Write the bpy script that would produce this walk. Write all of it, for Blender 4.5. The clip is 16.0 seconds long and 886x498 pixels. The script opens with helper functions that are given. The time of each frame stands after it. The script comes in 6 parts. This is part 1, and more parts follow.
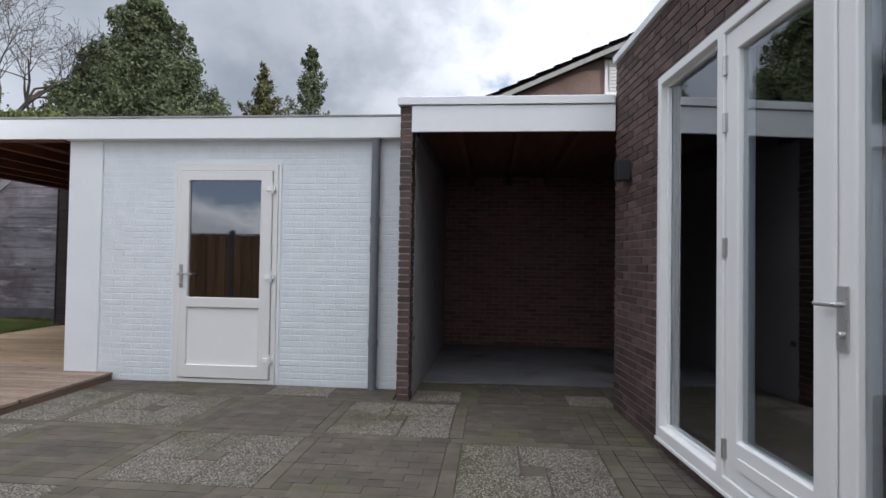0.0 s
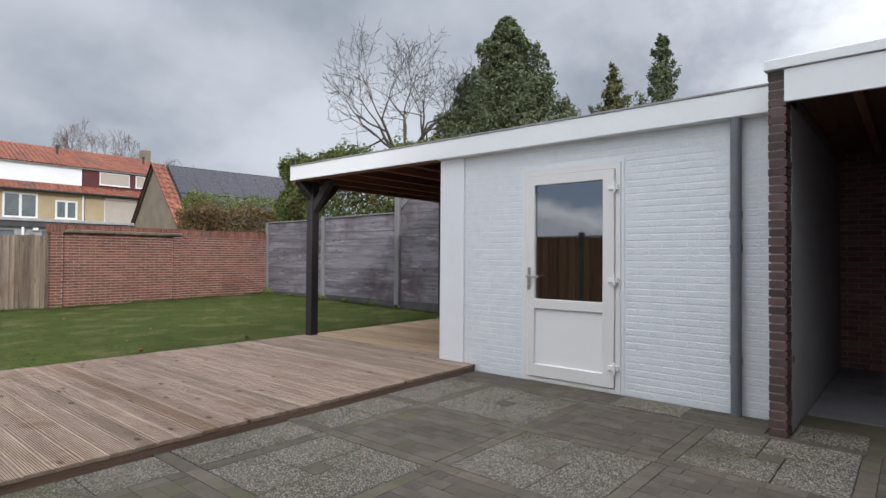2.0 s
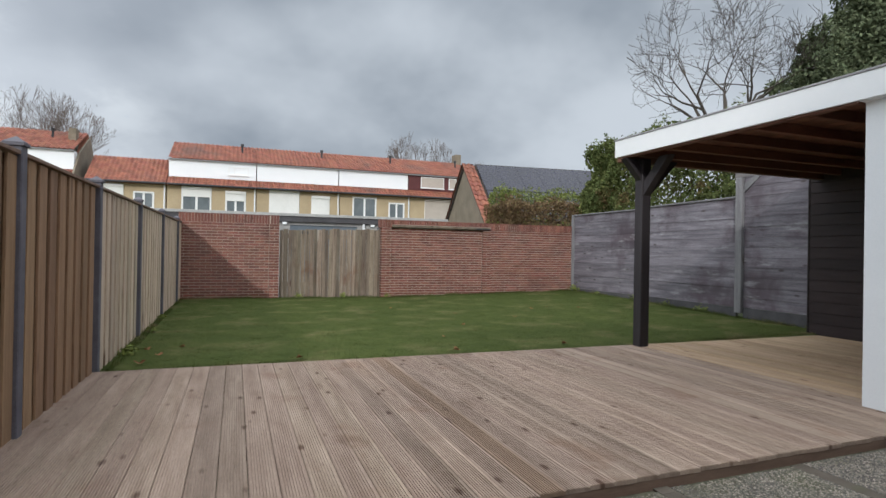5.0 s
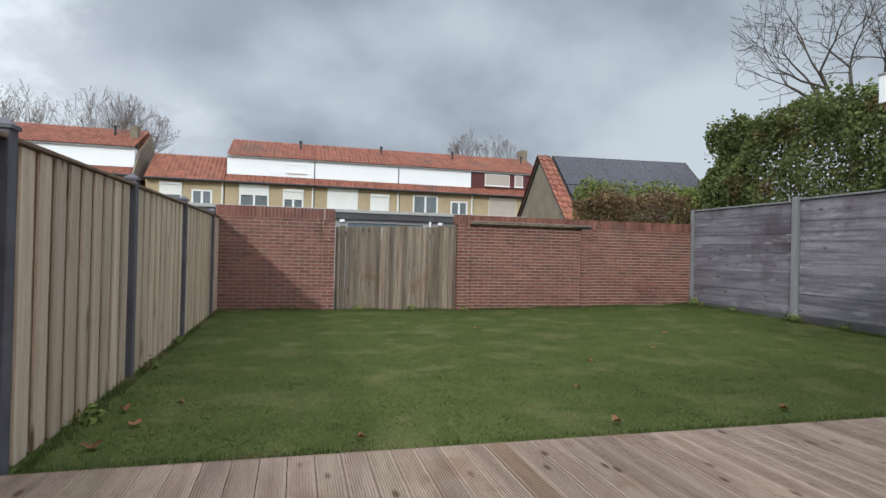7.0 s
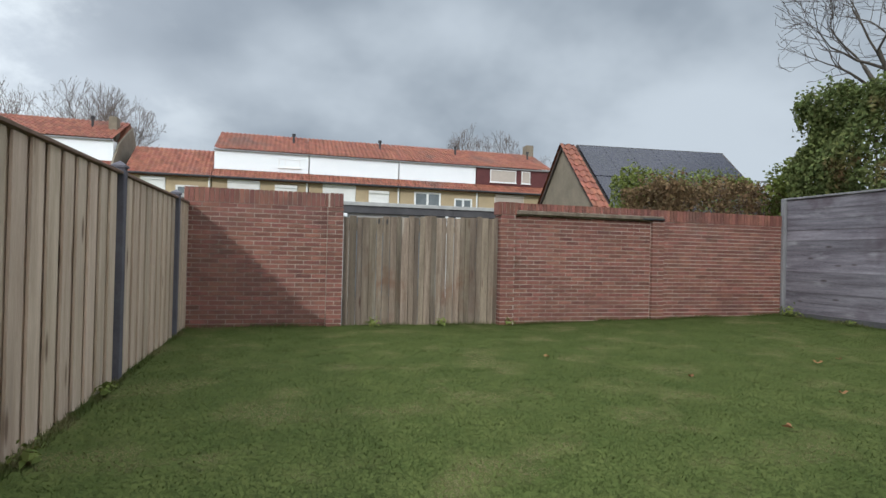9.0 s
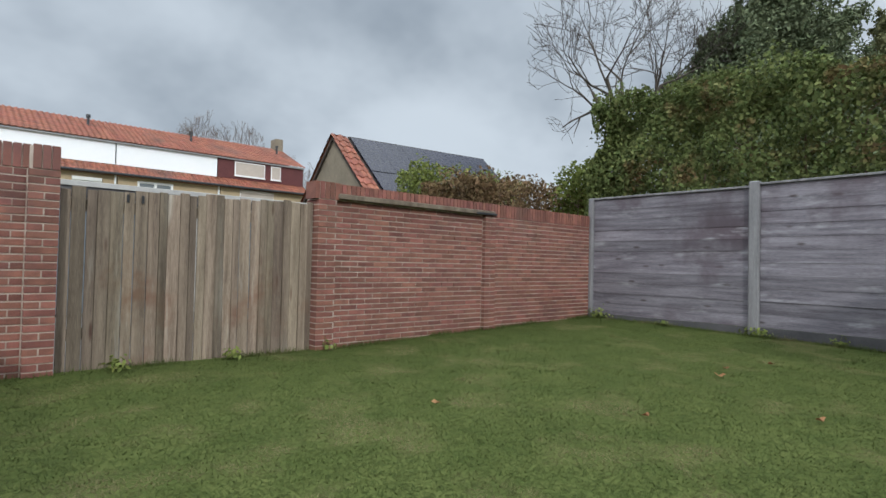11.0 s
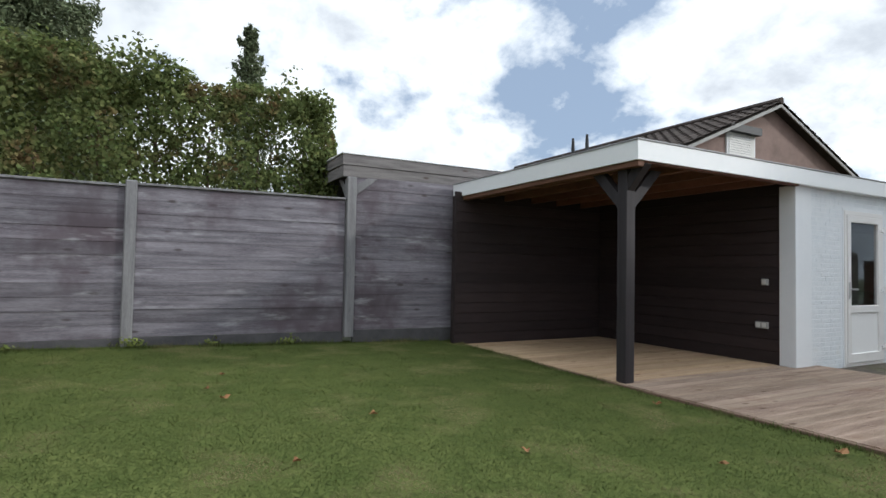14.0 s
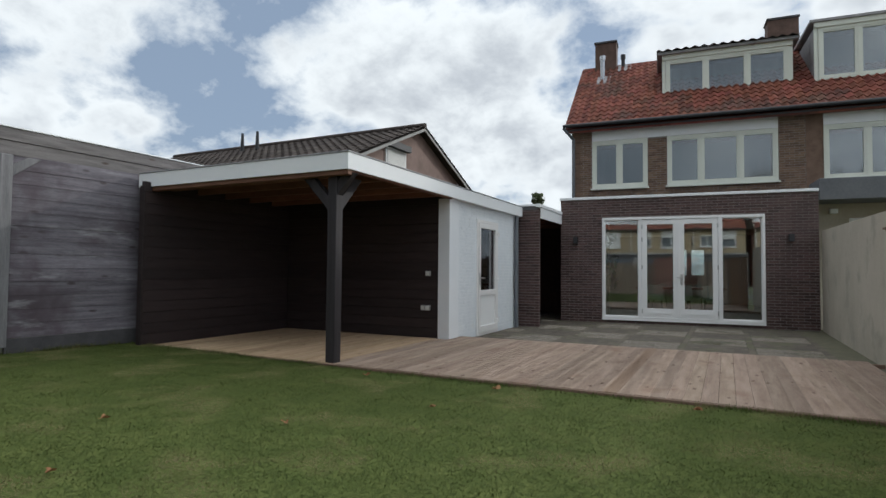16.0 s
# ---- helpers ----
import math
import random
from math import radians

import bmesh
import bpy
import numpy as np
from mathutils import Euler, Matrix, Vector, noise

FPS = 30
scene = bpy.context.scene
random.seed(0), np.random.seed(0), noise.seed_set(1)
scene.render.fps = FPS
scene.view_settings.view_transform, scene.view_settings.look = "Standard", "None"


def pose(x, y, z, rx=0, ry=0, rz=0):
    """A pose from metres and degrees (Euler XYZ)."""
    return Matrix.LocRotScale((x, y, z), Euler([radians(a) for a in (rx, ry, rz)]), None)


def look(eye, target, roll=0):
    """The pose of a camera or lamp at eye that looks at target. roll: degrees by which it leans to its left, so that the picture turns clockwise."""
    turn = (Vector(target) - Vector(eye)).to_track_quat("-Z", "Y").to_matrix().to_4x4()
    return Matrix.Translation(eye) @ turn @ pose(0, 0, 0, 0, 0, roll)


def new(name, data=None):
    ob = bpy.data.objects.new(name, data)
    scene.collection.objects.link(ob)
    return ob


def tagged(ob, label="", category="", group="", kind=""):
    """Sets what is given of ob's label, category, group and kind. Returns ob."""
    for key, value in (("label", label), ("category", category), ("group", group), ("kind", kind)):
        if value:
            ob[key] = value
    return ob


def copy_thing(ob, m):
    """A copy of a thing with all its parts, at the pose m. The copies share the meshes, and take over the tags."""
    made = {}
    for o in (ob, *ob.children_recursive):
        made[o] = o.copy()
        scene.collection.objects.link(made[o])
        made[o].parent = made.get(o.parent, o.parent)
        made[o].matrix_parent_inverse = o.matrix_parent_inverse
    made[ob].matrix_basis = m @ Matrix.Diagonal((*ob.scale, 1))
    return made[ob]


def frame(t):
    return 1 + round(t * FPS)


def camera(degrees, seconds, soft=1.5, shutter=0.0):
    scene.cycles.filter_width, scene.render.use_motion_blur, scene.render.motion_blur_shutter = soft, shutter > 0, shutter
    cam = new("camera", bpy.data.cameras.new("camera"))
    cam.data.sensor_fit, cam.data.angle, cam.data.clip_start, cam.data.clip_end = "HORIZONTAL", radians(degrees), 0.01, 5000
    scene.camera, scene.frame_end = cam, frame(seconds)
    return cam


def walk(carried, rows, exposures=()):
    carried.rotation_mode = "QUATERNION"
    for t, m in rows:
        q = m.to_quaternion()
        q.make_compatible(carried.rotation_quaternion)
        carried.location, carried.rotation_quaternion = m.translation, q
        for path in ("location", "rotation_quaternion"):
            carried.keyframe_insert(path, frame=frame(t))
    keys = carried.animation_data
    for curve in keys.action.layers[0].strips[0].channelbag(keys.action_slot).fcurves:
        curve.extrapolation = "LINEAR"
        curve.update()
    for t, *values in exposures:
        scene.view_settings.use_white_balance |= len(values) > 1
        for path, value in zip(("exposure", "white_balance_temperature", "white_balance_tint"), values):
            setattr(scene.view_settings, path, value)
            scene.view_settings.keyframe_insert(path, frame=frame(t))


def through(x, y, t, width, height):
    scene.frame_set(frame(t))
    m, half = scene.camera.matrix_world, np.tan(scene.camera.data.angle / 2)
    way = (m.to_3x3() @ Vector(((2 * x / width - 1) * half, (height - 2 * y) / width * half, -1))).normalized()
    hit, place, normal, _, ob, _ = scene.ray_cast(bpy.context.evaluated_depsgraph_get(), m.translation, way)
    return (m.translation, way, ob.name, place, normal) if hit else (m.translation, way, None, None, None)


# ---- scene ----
cam = camera(76.8, 16.0)
PATH = [
    (0, (-5.36, 1.129, 1.234), (-3.368, 1.307, 1.28), 0.9),
    (0.5, (-5.263, 1.171, 1.2), (-3.287, 1.48, 1.253), 1.0),
    (1, (-5.194, 1.216, 1.22), (-3.28, 1.793, 1.265), 0.9),
    (1.5, (-5.091, 1.202, 1.243), (-3.325, 2.14, 1.279), 0.6),
    (2, (-5.044, 1.147, 1.255), (-3.519, 2.441, 1.288), 0.4),
    (2.5, (-5.035, 1.136, 1.23), (-3.732, 2.652, 1.267), 0.7),
    (3, (-5.001, 1.157, 1.228), (-3.881, 2.813, 1.263), 0.7),
    (3.5, (-4.912, 1.303, 1.212), (-3.929, 3.045, 1.243), 0.8),
    (4, (-4.8, 1.604, 1.212), (-3.926, 3.402, 1.234), 0.8),
    (4.5, (-4.67, 2.025, 1.2), (-3.887, 3.865, 1.216), 0.9),
    (5, (-4.552, 2.552, 1.199), (-3.856, 4.427, 1.209), 1.0),
    (7.5, (-4.297, 5.81, 1.216), (-3.807, 7.749, 1.228), 1.4),
    (8, (-4.292, 6.442, 1.214), (-3.81, 8.382, 1.227), 1.3),
    (10.5, (-4.493, 9.533, 1.037), (-3.449, 11.238, 1.083), 1.4),
    (11, (-4.356, 10.129, 1.071), (-3.016, 11.613, 1.123), 1.3),
    (11.5, (-4.206, 10.665, 1.102), (-2.645, 11.915, 1.158), 1.1),
    (12, (-4.039, 11.041, 1.152), (-2.273, 11.977, 1.205), 0.7),
    (12.5, (-3.914, 11.395, 1.174), (-1.99, 11.94, 1.235), 0.9),
    (13, (-3.981, 11.887, 1.217), (-1.983, 11.913, 1.286), 1.1),
    (13.5, (-4.138, 12.302, 1.268), (-2.194, 11.839, 1.335), 1.0),
    (14, (-4.182, 12.855, 1.245), (-2.422, 11.907, 1.317), 1.1),
    (14.5, (-4.146, 13.158, 1.21), (-2.645, 11.838, 1.293), 0.8),
    (15, (-4.156, 13.457, 1.213), (-2.882, 11.917, 1.297), 0.8),
    (15.5, (-4.088, 13.674, 1.205), (-3.029, 11.979, 1.284), 0.8),
    (16, (-4.122, 13.806, 1.202), (-3.218, 12.023, 1.28), 0.5),
]
walk(cam, [(t, look(eye, target, roll)) for t, eye, target, roll in PATH],
     [(0, -0.10, 6050, 14), (0.8, -0.10, 6100, 14), (1.5, 0.03, 6150, 14), (2.5, -0.24, 6150, 12), (3.5, -0.30, 6150, 11), (5, -0.2, 6100, 10), (8, -0.20, 5950, 8), (11, -0.12, 5950, 8), (13, -0.02, 5950, 8), (14.5, -0.36, 6100, 9), (16, -0.58, 6100, 8)])

# ---- world, sun ----
SUN = Vector((1.13, 1.80, -1.0)).normalized()
world = bpy.data.worlds.new("sky")
scene.world = world
world.use_nodes = True
wt = world.node_tree
wt.nodes.clear()


def node(tree, kind, **sets):
    n = tree.nodes.new(kind)
    for key, value in sets.items():
        if key in n.inputs:
            n.inputs[key].default_value = value
    return n


def math_node(tree, op, a, b=None, c=None, clamp=False):
    n = tree.nodes.new("ShaderNodeMath")
    n.operation, n.use_clamp = op, clamp
    for i, v in enumerate((a, b, c)):
        if v is None:
            continue
        if isinstance(v, (int, float)):
            n.inputs[i].default_value = v
        else:
            tree.links.new(v, n.inputs[i])
    return n.outputs[0]


def mix_colour(tree, f, a, b, blend="MIX"):
    n = tree.nodes.new("ShaderNodeMix")
    n.data_type, n.blend_type = "RGBA", blend
    for i, v in ((0, f), (6, a), (7, b)):
        if isinstance(v, (int, float)):
            n.inputs[i].default_value = v
        elif isinstance(v, tuple):
            n.inputs[i].default_value = (*v[:3], 1)
        else:
            tree.links.new(v, n.inputs[i])
    return n.outputs[2]


def span(tree, v, lo, hi, a=0.0, b=1.0, smooth=True):
    n = tree.nodes.new("ShaderNodeMapRange")
    n.interpolation_type = "SMOOTHSTEP" if smooth else "LINEAR"
    tree.links.new(v, n.inputs[0])
    for i, x in enumerate((lo, hi, a, b)):
        n.inputs[i + 1].default_value = x
    return n.outputs[0]


def build_sky():
    sky = wt.nodes.new("ShaderNodeTexSky")
    sky.sky_type, sky.sun_disc = "NISHITA", False
    sky.sun_elevation = math.asin(-SUN.z)
    sky.sun_rotation = math.atan2(-SUN.x, -SUN.y)
    tc = wt.nodes.new("ShaderNodeTexCoord")
    sep = wt.nodes.new("ShaderNodeSeparateXYZ")
    wt.links.new(tc.outputs["Generated"], sep.inputs[0])
    x, y, z = sep.outputs
    up = math_node(wt, "MAXIMUM", z, 0.0)
    deep = math_node(wt, "ADD", up, 0.52)
    flat = wt.nodes.new("ShaderNodeCombineXYZ")
    wt.links.new(math_node(wt, "DIVIDE", x, deep), flat.inputs[0])
    wt.links.new(math_node(wt, "DIVIDE", y, deep), flat.inputs[1])
    flat.inputs[2].default_value = 3.7

    def clouds(scale, detail, rough=0.55, distort=0.0):
        n = node(wt, "ShaderNodeTexNoise", Scale=scale, Detail=detail, Roughness=rough, Distortion=distort)
        wt.links.new(flat.outputs[0], n.inputs["Vector"])
        return n.outputs[0]
    big, small = clouds(1.25, 2, 0.5, 0.2), clouds(2.9, 8, 0.56, 0.1)
    body = math_node(wt, "ADD", math_node(wt, "MULTIPLY", big, 0.45), math_node(wt, "MULTIPLY", small, 0.55))
    south = span(wt, math_node(wt, "ADD", math_node(wt, "MULTIPLY", x, -0.50), math_node(wt, "MULTIPLY", y, -0.87)), -0.97, -0.25)
    # the cover opens towards the sun, closes away from it
    puff = clouds(6.5, 9, 0.6, 0.15)
    fleece = math_node(wt, "ADD", math_node(wt, "MULTIPLY", body, 0.82), math_node(wt, "MULTIPLY", puff, 0.18))
    edge = math_node(wt, "MULTIPLY_ADD", south, 0.100, 0.325)
    over = math_node(wt, "SUBTRACT", fleece, edge)
    cover = math_node(wt, "SMOOTH_MIN", math_node(wt, "MAXIMUM", math_node(wt, "MULTIPLY", over, 17.0), 0.0), 1.0, 0.2)
    thick = math_node(wt, "SUBTRACT", 1.0, span(wt, math_node(wt, "ADD", over, math_node(wt, "MULTIPLY", math_node(wt, "SUBTRACT", puff, 0.5), 0.25)), 0.03, 0.21))
    soft = span(wt, math_node(wt, "ADD", math_node(wt, "MULTIPLY", clouds(1.7, 5, 0.5), 0.65), math_node(wt, "MULTIPLY", big, 0.35)), 0.38, 0.66)
    dull = mix_colour(wt, soft, (0.25, 0.29, 0.335), (0.70, 0.74, 0.77))
    fair = mix_colour(wt, thick, (0.84, 0.87, 0.91), (1.42, 1.44, 1.42))
    cloud = mix_colour(wt, south, dull, fair)
    # an overcast sky is some three times as bright overhead as at its foot
    rise = span(wt, z, 0.38, 0.95, 1.0, 2.4)
    lit = wt.nodes.new("ShaderNodeVectorMath")
    lit.operation = "SCALE"
    wt.links.new(cloud, lit.inputs[0])
    wt.links.new(rise, lit.inputs["Scale"])
    blue = mix_colour(wt, 1.0, sky.outputs[0], (0.10, 0.105, 0.11), "MULTIPLY")
    veil = mix_colour(wt, 0.7, blue, (0.54, 0.66, 0.84))
    bg = wt.nodes.new("ShaderNodeBackground")
    wt.links.new(mix_colour(wt, cover, veil, lit.outputs[0]), bg.inputs[0])
    bg.inputs[1].default_value = 1.0
    out = wt.nodes.new("ShaderNodeOutputWorld")
    wt.links.new(bg.outputs[0], out.inputs[0])


build_sky()
sun = new("sun", bpy.data.lights.new("sun", "SUN"))
sun.data.energy, sun.data.angle, sun.data.color = 2.0, radians(2.5), (1.0, 0.95, 0.87)
sun.matrix_world = look((-40, -60, 40), Vector((-40, -60, 40)) + SUN)


# ---- materials ----
def material(name, c1, c2, scale=6.0, fine=60.0, rough=0.7, bump=0.3, stretch=(1, 1, 1), vary=0.0, metal=0.0,
             spots=None, knots=None, moss=None, streak=None, depth=0.004, spec=0.4, lo=0.35, hi=0.65, coat=0.0, rv=0.12):
    """Two colours mixed by noise at two scales, with relief; vary: difference from piece to piece;
    spots: (scale, size, colour) of a pebbled surface; knots: colour; moss: (colour, scale, amount);
    streak: (colour, scales along x y z, low, high) of bleached or stained streaks."""
    m = bpy.data.materials.new(name)
    m.use_nodes = True
    t = m.node_tree
    bsdf = t.nodes["Principled BSDF"]
    geo = t.nodes.new("ShaderNodeNewGeometry")
    mul = t.nodes.new("ShaderNodeVectorMath")
    mul.operation = "MULTIPLY"
    mul.inputs[1].default_value = stretch
    info = t.nodes.new("ShaderNodeObjectInfo")
    rnd = math_node(t, "FRACT", math_node(t, "ADD", info.outputs["Random"], geo.outputs["Random Per Island"]))
    t.links.new(geo.outputs["Position"], mul.inputs[0])
    pos = mul.outputs[0]
    if vary:
        shift = t.nodes.new("ShaderNodeVectorMath")
        shift.operation = "ADD"
        com = t.nodes.new("ShaderNodeCombineXYZ")
        for i in range(3):
            t.links.new(math_node(t, "MULTIPLY", rnd, 7.3 + 3 * i), com.inputs[i])
        t.links.new(pos, shift.inputs[0])
        t.links.new(com.outputs[0], shift.inputs[1])
        pos = shift.outputs[0]

    def noise_tex(s, d=4.0, vec=pos):
        n = node(t, "ShaderNodeTexNoise", Scale=s, Detail=d, Roughness=0.6)
        t.links.new(vec, n.inputs["Vector"])
        return n.outputs[0]
    n1, n2 = noise_tex(scale), noise_tex(fine, 3.0)
    f = span(t, math_node(t, "ADD", math_node(t, "MULTIPLY", n1, 0.6), math_node(t, "MULTIPLY", n2, 0.4)), lo, hi, smooth=False)
    col = mix_colour(t, f, c1, c2)
    height = math_node(t, "ADD", math_node(t, "MULTIPLY", n2, 0.6), math_node(t, "MULTIPLY", n1, 0.4))
    if spots:
        s, size, tint = spots
        vor = node(t, "ShaderNodeTexVoronoi", Scale=s)
        t.links.new(pos, vor.inputs["Vector"])
        sepc = t.nodes.new("ShaderNodeSeparateColor")
        t.links.new(vor.outputs["Color"], sepc.inputs[0])
        inside = math_node(t, "SUBTRACT", 1.0, span(t, vor.outputs["Distance"], size * 0.6, size))
        pick = span(t, sepc.outputs[0], 0.2, 0.9)
        col = mix_colour(t, math_node(t, "MULTIPLY", inside, pick), col, tint)
        height = math_node(t, "ADD", math_node(t, "MULTIPLY", inside, 1.5), height)
    if knots:
        kn = node(t, "ShaderNodeTexVoronoi", Scale=1.0)
        kvec = t.nodes.new("ShaderNodeVectorMath")
        kvec.operation = "MULTIPLY"
        kvec.inputs[1].default_value = knots[1]
        t.links.new(geo.outputs["Position"], kvec.inputs[0])
        t.links.new(kvec.outputs[0], kn.inputs["Vector"])
        col = mix_colour(t, math_node(t, "SUBTRACT", 1.0, span(t, kn.outputs["Distance"], 0.05, 0.17)), col, knots[0])
    if moss:
        tint, s, amount = moss
        g = noise_tex(s, 5.0, geo.outputs["Position"])
        col = mix_colour(t, span(t, g, 0.62 - amount * 0.3, 0.75 - amount * 0.2), col, tint)
    if streak:
        tint, sc, slo, shi = streak
        svec = t.nodes.new("ShaderNodeVectorMath")
        svec.operation = "MULTIPLY"
        svec.inputs[1].default_value = sc
        t.links.new(geo.outputs["Position"], svec.inputs[0])
        col = mix_colour(t, span(t, noise_tex(1.0, 6.0, svec.outputs[0]), slo, shi), col, tint)
    if vary:
        hsv = t.nodes.new("ShaderNodeHueSaturation")
        t.links.new(col, hsv.inputs["Color"])
        t.links.new(span(t, rnd, 0, 1, 1 - vary, 1 + vary, False), hsv.inputs["Value"])
        t.links.new(span(t, math_node(t, "FRACT", math_node(t, "MULTIPLY", rnd, 13.7)), 0, 1, 0.5 - vary * 0.03, 0.5 + vary * 0.03, False), hsv.inputs["Hue"])
        col = hsv.outputs[0]
    t.links.new(col, bsdf.inputs["Base Color"])
    bsdf.inputs["Metallic"].default_value = metal
    bsdf.inputs["Specular IOR Level"].default_value = spec
    bsdf.inputs["Coat Weight"].default_value = coat
    t.links.new(span(t, n2, 0.2, 0.8, max(0.03, rough - rv), min(1, rough + rv), False), bsdf.inputs["Roughness"])
    if bump:
        b = t.nodes.new("ShaderNodeBump")
        b.inputs["Strength"].default_value, b.inputs["Distance"].default_value = bump, depth
        t.links.new(height, b.inputs["Height"])
        t.links.new(b.outputs[0], bsdf.inputs["Normal"])
    return m


def glass_material(name, tint=(0.85, 0.90, 0.90), mirror=0.15):
    """Double glazing: clear, with a plain share of sharp reflection that grows at a slant."""
    m = bpy.data.materials.new(name)
    m.use_nodes = True
    t = m.node_tree
    t.nodes.remove(t.nodes["Principled BSDF"])
    clear = t.nodes.new("ShaderNodeBsdfTransparent")
    clear.inputs[0].default_value = (*tint, 1)
    gloss = t.nodes.new("ShaderNodeBsdfGlossy")
    gloss.inputs["Roughness"].default_value = 0.02
    gloss.inputs["Color"].default_value = (0.95, 0.97, 1, 1)
    fres = node(t, "ShaderNodeFresnel", IOR=1.5)
    share = math_node(t, "ADD", math_node(t, "MULTIPLY", fres.outputs[0], 1.4), mirror, clamp=True)
    mixer = t.nodes.new("ShaderNodeMixShader")
    t.links.new(share, mixer.inputs[0])
    t.links.new(clear.outputs[0], mixer.inputs[1])
    t.links.new(gloss.outputs[0], mixer.inputs[2])
    t.links.new(mixer.outputs[0], t.nodes["Material Output"].inputs[0])
    return m


def leaf_material(name, c1, c2, vary=0.35, through=0.3, patch=None, scale=0.9, fine=9, lo=0.35, hi=0.65):
    m = material(name, c1, c2, scale=scale, fine=fine, rough=0.7, bump=0, vary=vary, spec=0.12, moss=patch, lo=lo, hi=hi)
    t = m.node_tree
    bsdf = t.nodes["Principled BSDF"]
    tr = t.nodes.new("ShaderNodeBsdfTranslucent")
    t.links.new(bsdf.inputs["Base Color"].links[0].from_socket, tr.inputs[0])
    mixer = t.nodes.new("ShaderNodeMixShader")
    mixer.inputs[0].default_value = through
    t.links.new(bsdf.outputs[0], mixer.inputs[1])
    t.links.new(tr.outputs[0], mixer.inputs[2])
    t.links.new(mixer.outputs[0], t.nodes["Material Output"].inputs[0])
    return m


WHITE_BRICK = material("white_painted_brick", (0.655, 0.69, 0.715), (0.745, 0.775, 0.795), 7, 55, 0.62, 0.75, depth=0.012, moss=((0.70, 0.71, 0.70), 2.2, 0.05))
WHITE_RENDER = material("white_render", (0.71, 0.735, 0.755), (0.78, 0.80, 0.815), 1.2, 90, 0.7, 0.25)
WHITE_TRIM = material("white_fascia", (0.81, 0.83, 0.84), (0.85, 0.86, 0.865), 1.0, 14, 0.4, 0.05)
WHITE_PVC = material("white_pvc", (0.80, 0.80, 0.79), (0.82, 0.82, 0.81), 1.5, 20, 0.3, 0.03, rv=0.03)
CREAM_PVC = material("off_white_pvc", (0.735, 0.72, 0.70), (0.76, 0.745, 0.725), 1.5, 20, 0.35, 0.03, rv=0.03)
GREY_RENDER = material("grey_render", (0.30, 0.29, 0.30), (0.40, 0.39, 0.39), 1.0, 60, 0.85, 0.3)
DARK_BRICK = material("dark_purple_brick", (0.058, 0.036, 0.034), (0.125, 0.078, 0.070), 9, 120, 0.75, 0.6, vary=0.35)
DARK_MORTAR = material("grey_mortar", (0.21, 0.185, 0.175), (0.33, 0.30, 0.285), 8, 140, 0.95, 0.6)
RED_BRICK = material("red_garden_brick", (0.125, 0.052, 0.040), (0.265, 0.110, 0.080), 7, 110, 0.85, 0.6, vary=0.24, moss=((0.17, 0.085, 0.066), 1.1, 0.10), streak=((0.13, 0.062, 0.052), (0.9, 0.9, 1.4), 0.50, 0.72))
RED_MORTAR = material("pale_mortar", (0.36, 0.30, 0.25), (0.54, 0.47, 0.405), 6, 130, 0.95, 0.5, moss=((0.29, 0.21, 0.17), 0.9, 0.36), streak=((0.60, 0.55, 0.49), (3.0, 3.0, 7.0), 0.60, 0.72))
BROWN_BRICK = material("brown_house_brick", (0.13, 0.085, 0.06), (0.23, 0.155, 0.11), 5, 50, 0.85, 0.5, vary=0.25)
GABLE_BRICK = material("grey_brown_gable_brick", (0.15, 0.125, 0.09), (0.25, 0.21, 0.155), 1.5, 14, 0.85, 0.3)
CHIMNEY_BRICK = material("dark_brown_chimney_brick", (0.075, 0.046, 0.036), (0.135, 0.085, 0.066), 5, 50, 0.85, 0.5)
YELLOW_BRICK = material("yellow_house_brick", (0.37, 0.285, 0.175), (0.50, 0.395, 0.25), 0.6, 12, 0.85, 0.3)
PINK_BRICK = material("pale_gable_brick", (0.19, 0.13, 0.11), (0.30, 0.21, 0.18), 2, 40, 0.85, 0.4)
BEIGE_WALL = material("beige_painted_brick", (0.36, 0.315, 0.25), (0.47, 0.42, 0.34), 0.9, 30, 0.8, 0.3, moss=((0.33, 0.30, 0.24), 1.5, 0.3))
ROOF_RED = material("red_clay_tile", (0.125, 0.039, 0.026), (0.215, 0.075, 0.050), 3, 30, 0.8, 0.3, vary=0.28, moss=((0.10, 0.055, 0.042), 0.9, 0.4), spec=0.2)
ROOF_ORANGE = material("orange_clay_tile", (0.185, 0.062, 0.037), (0.28, 0.102, 0.062), 1, 10, 0.75, 0.2, vary=0.22, moss=((0.16, 0.075, 0.055), 0.35, 0.3))
ROOF_DARK = material("dark_concrete_tile", (0.032, 0.026, 0.023), (0.075, 0.061, 0.054), 3, 30, 0.9, 0.3, vary=0.3, spec=0.12)
BITUMEN = material("roofing_felt", (0.06, 0.06, 0.062), (0.12, 0.12, 0.12), 4, 200, 0.9, 0.5)
DECK = material("weathered_deck_wood", (0.200, 0.142, 0.105), (0.360, 0.276, 0.215), 4, 60, 0.75, 0.35, (3.0, 0.35, 1), vary=0.16, knots=((0.10, 0.058, 0.038), (6.5, 2.6, 1)), moss=((0.23, 0.155, 0.112), 1.6, 0.2), spec=0.25, streak=((0.165, 0.108, 0.076), (5.0, 1.6, 1.0), 0.58, 0.78))
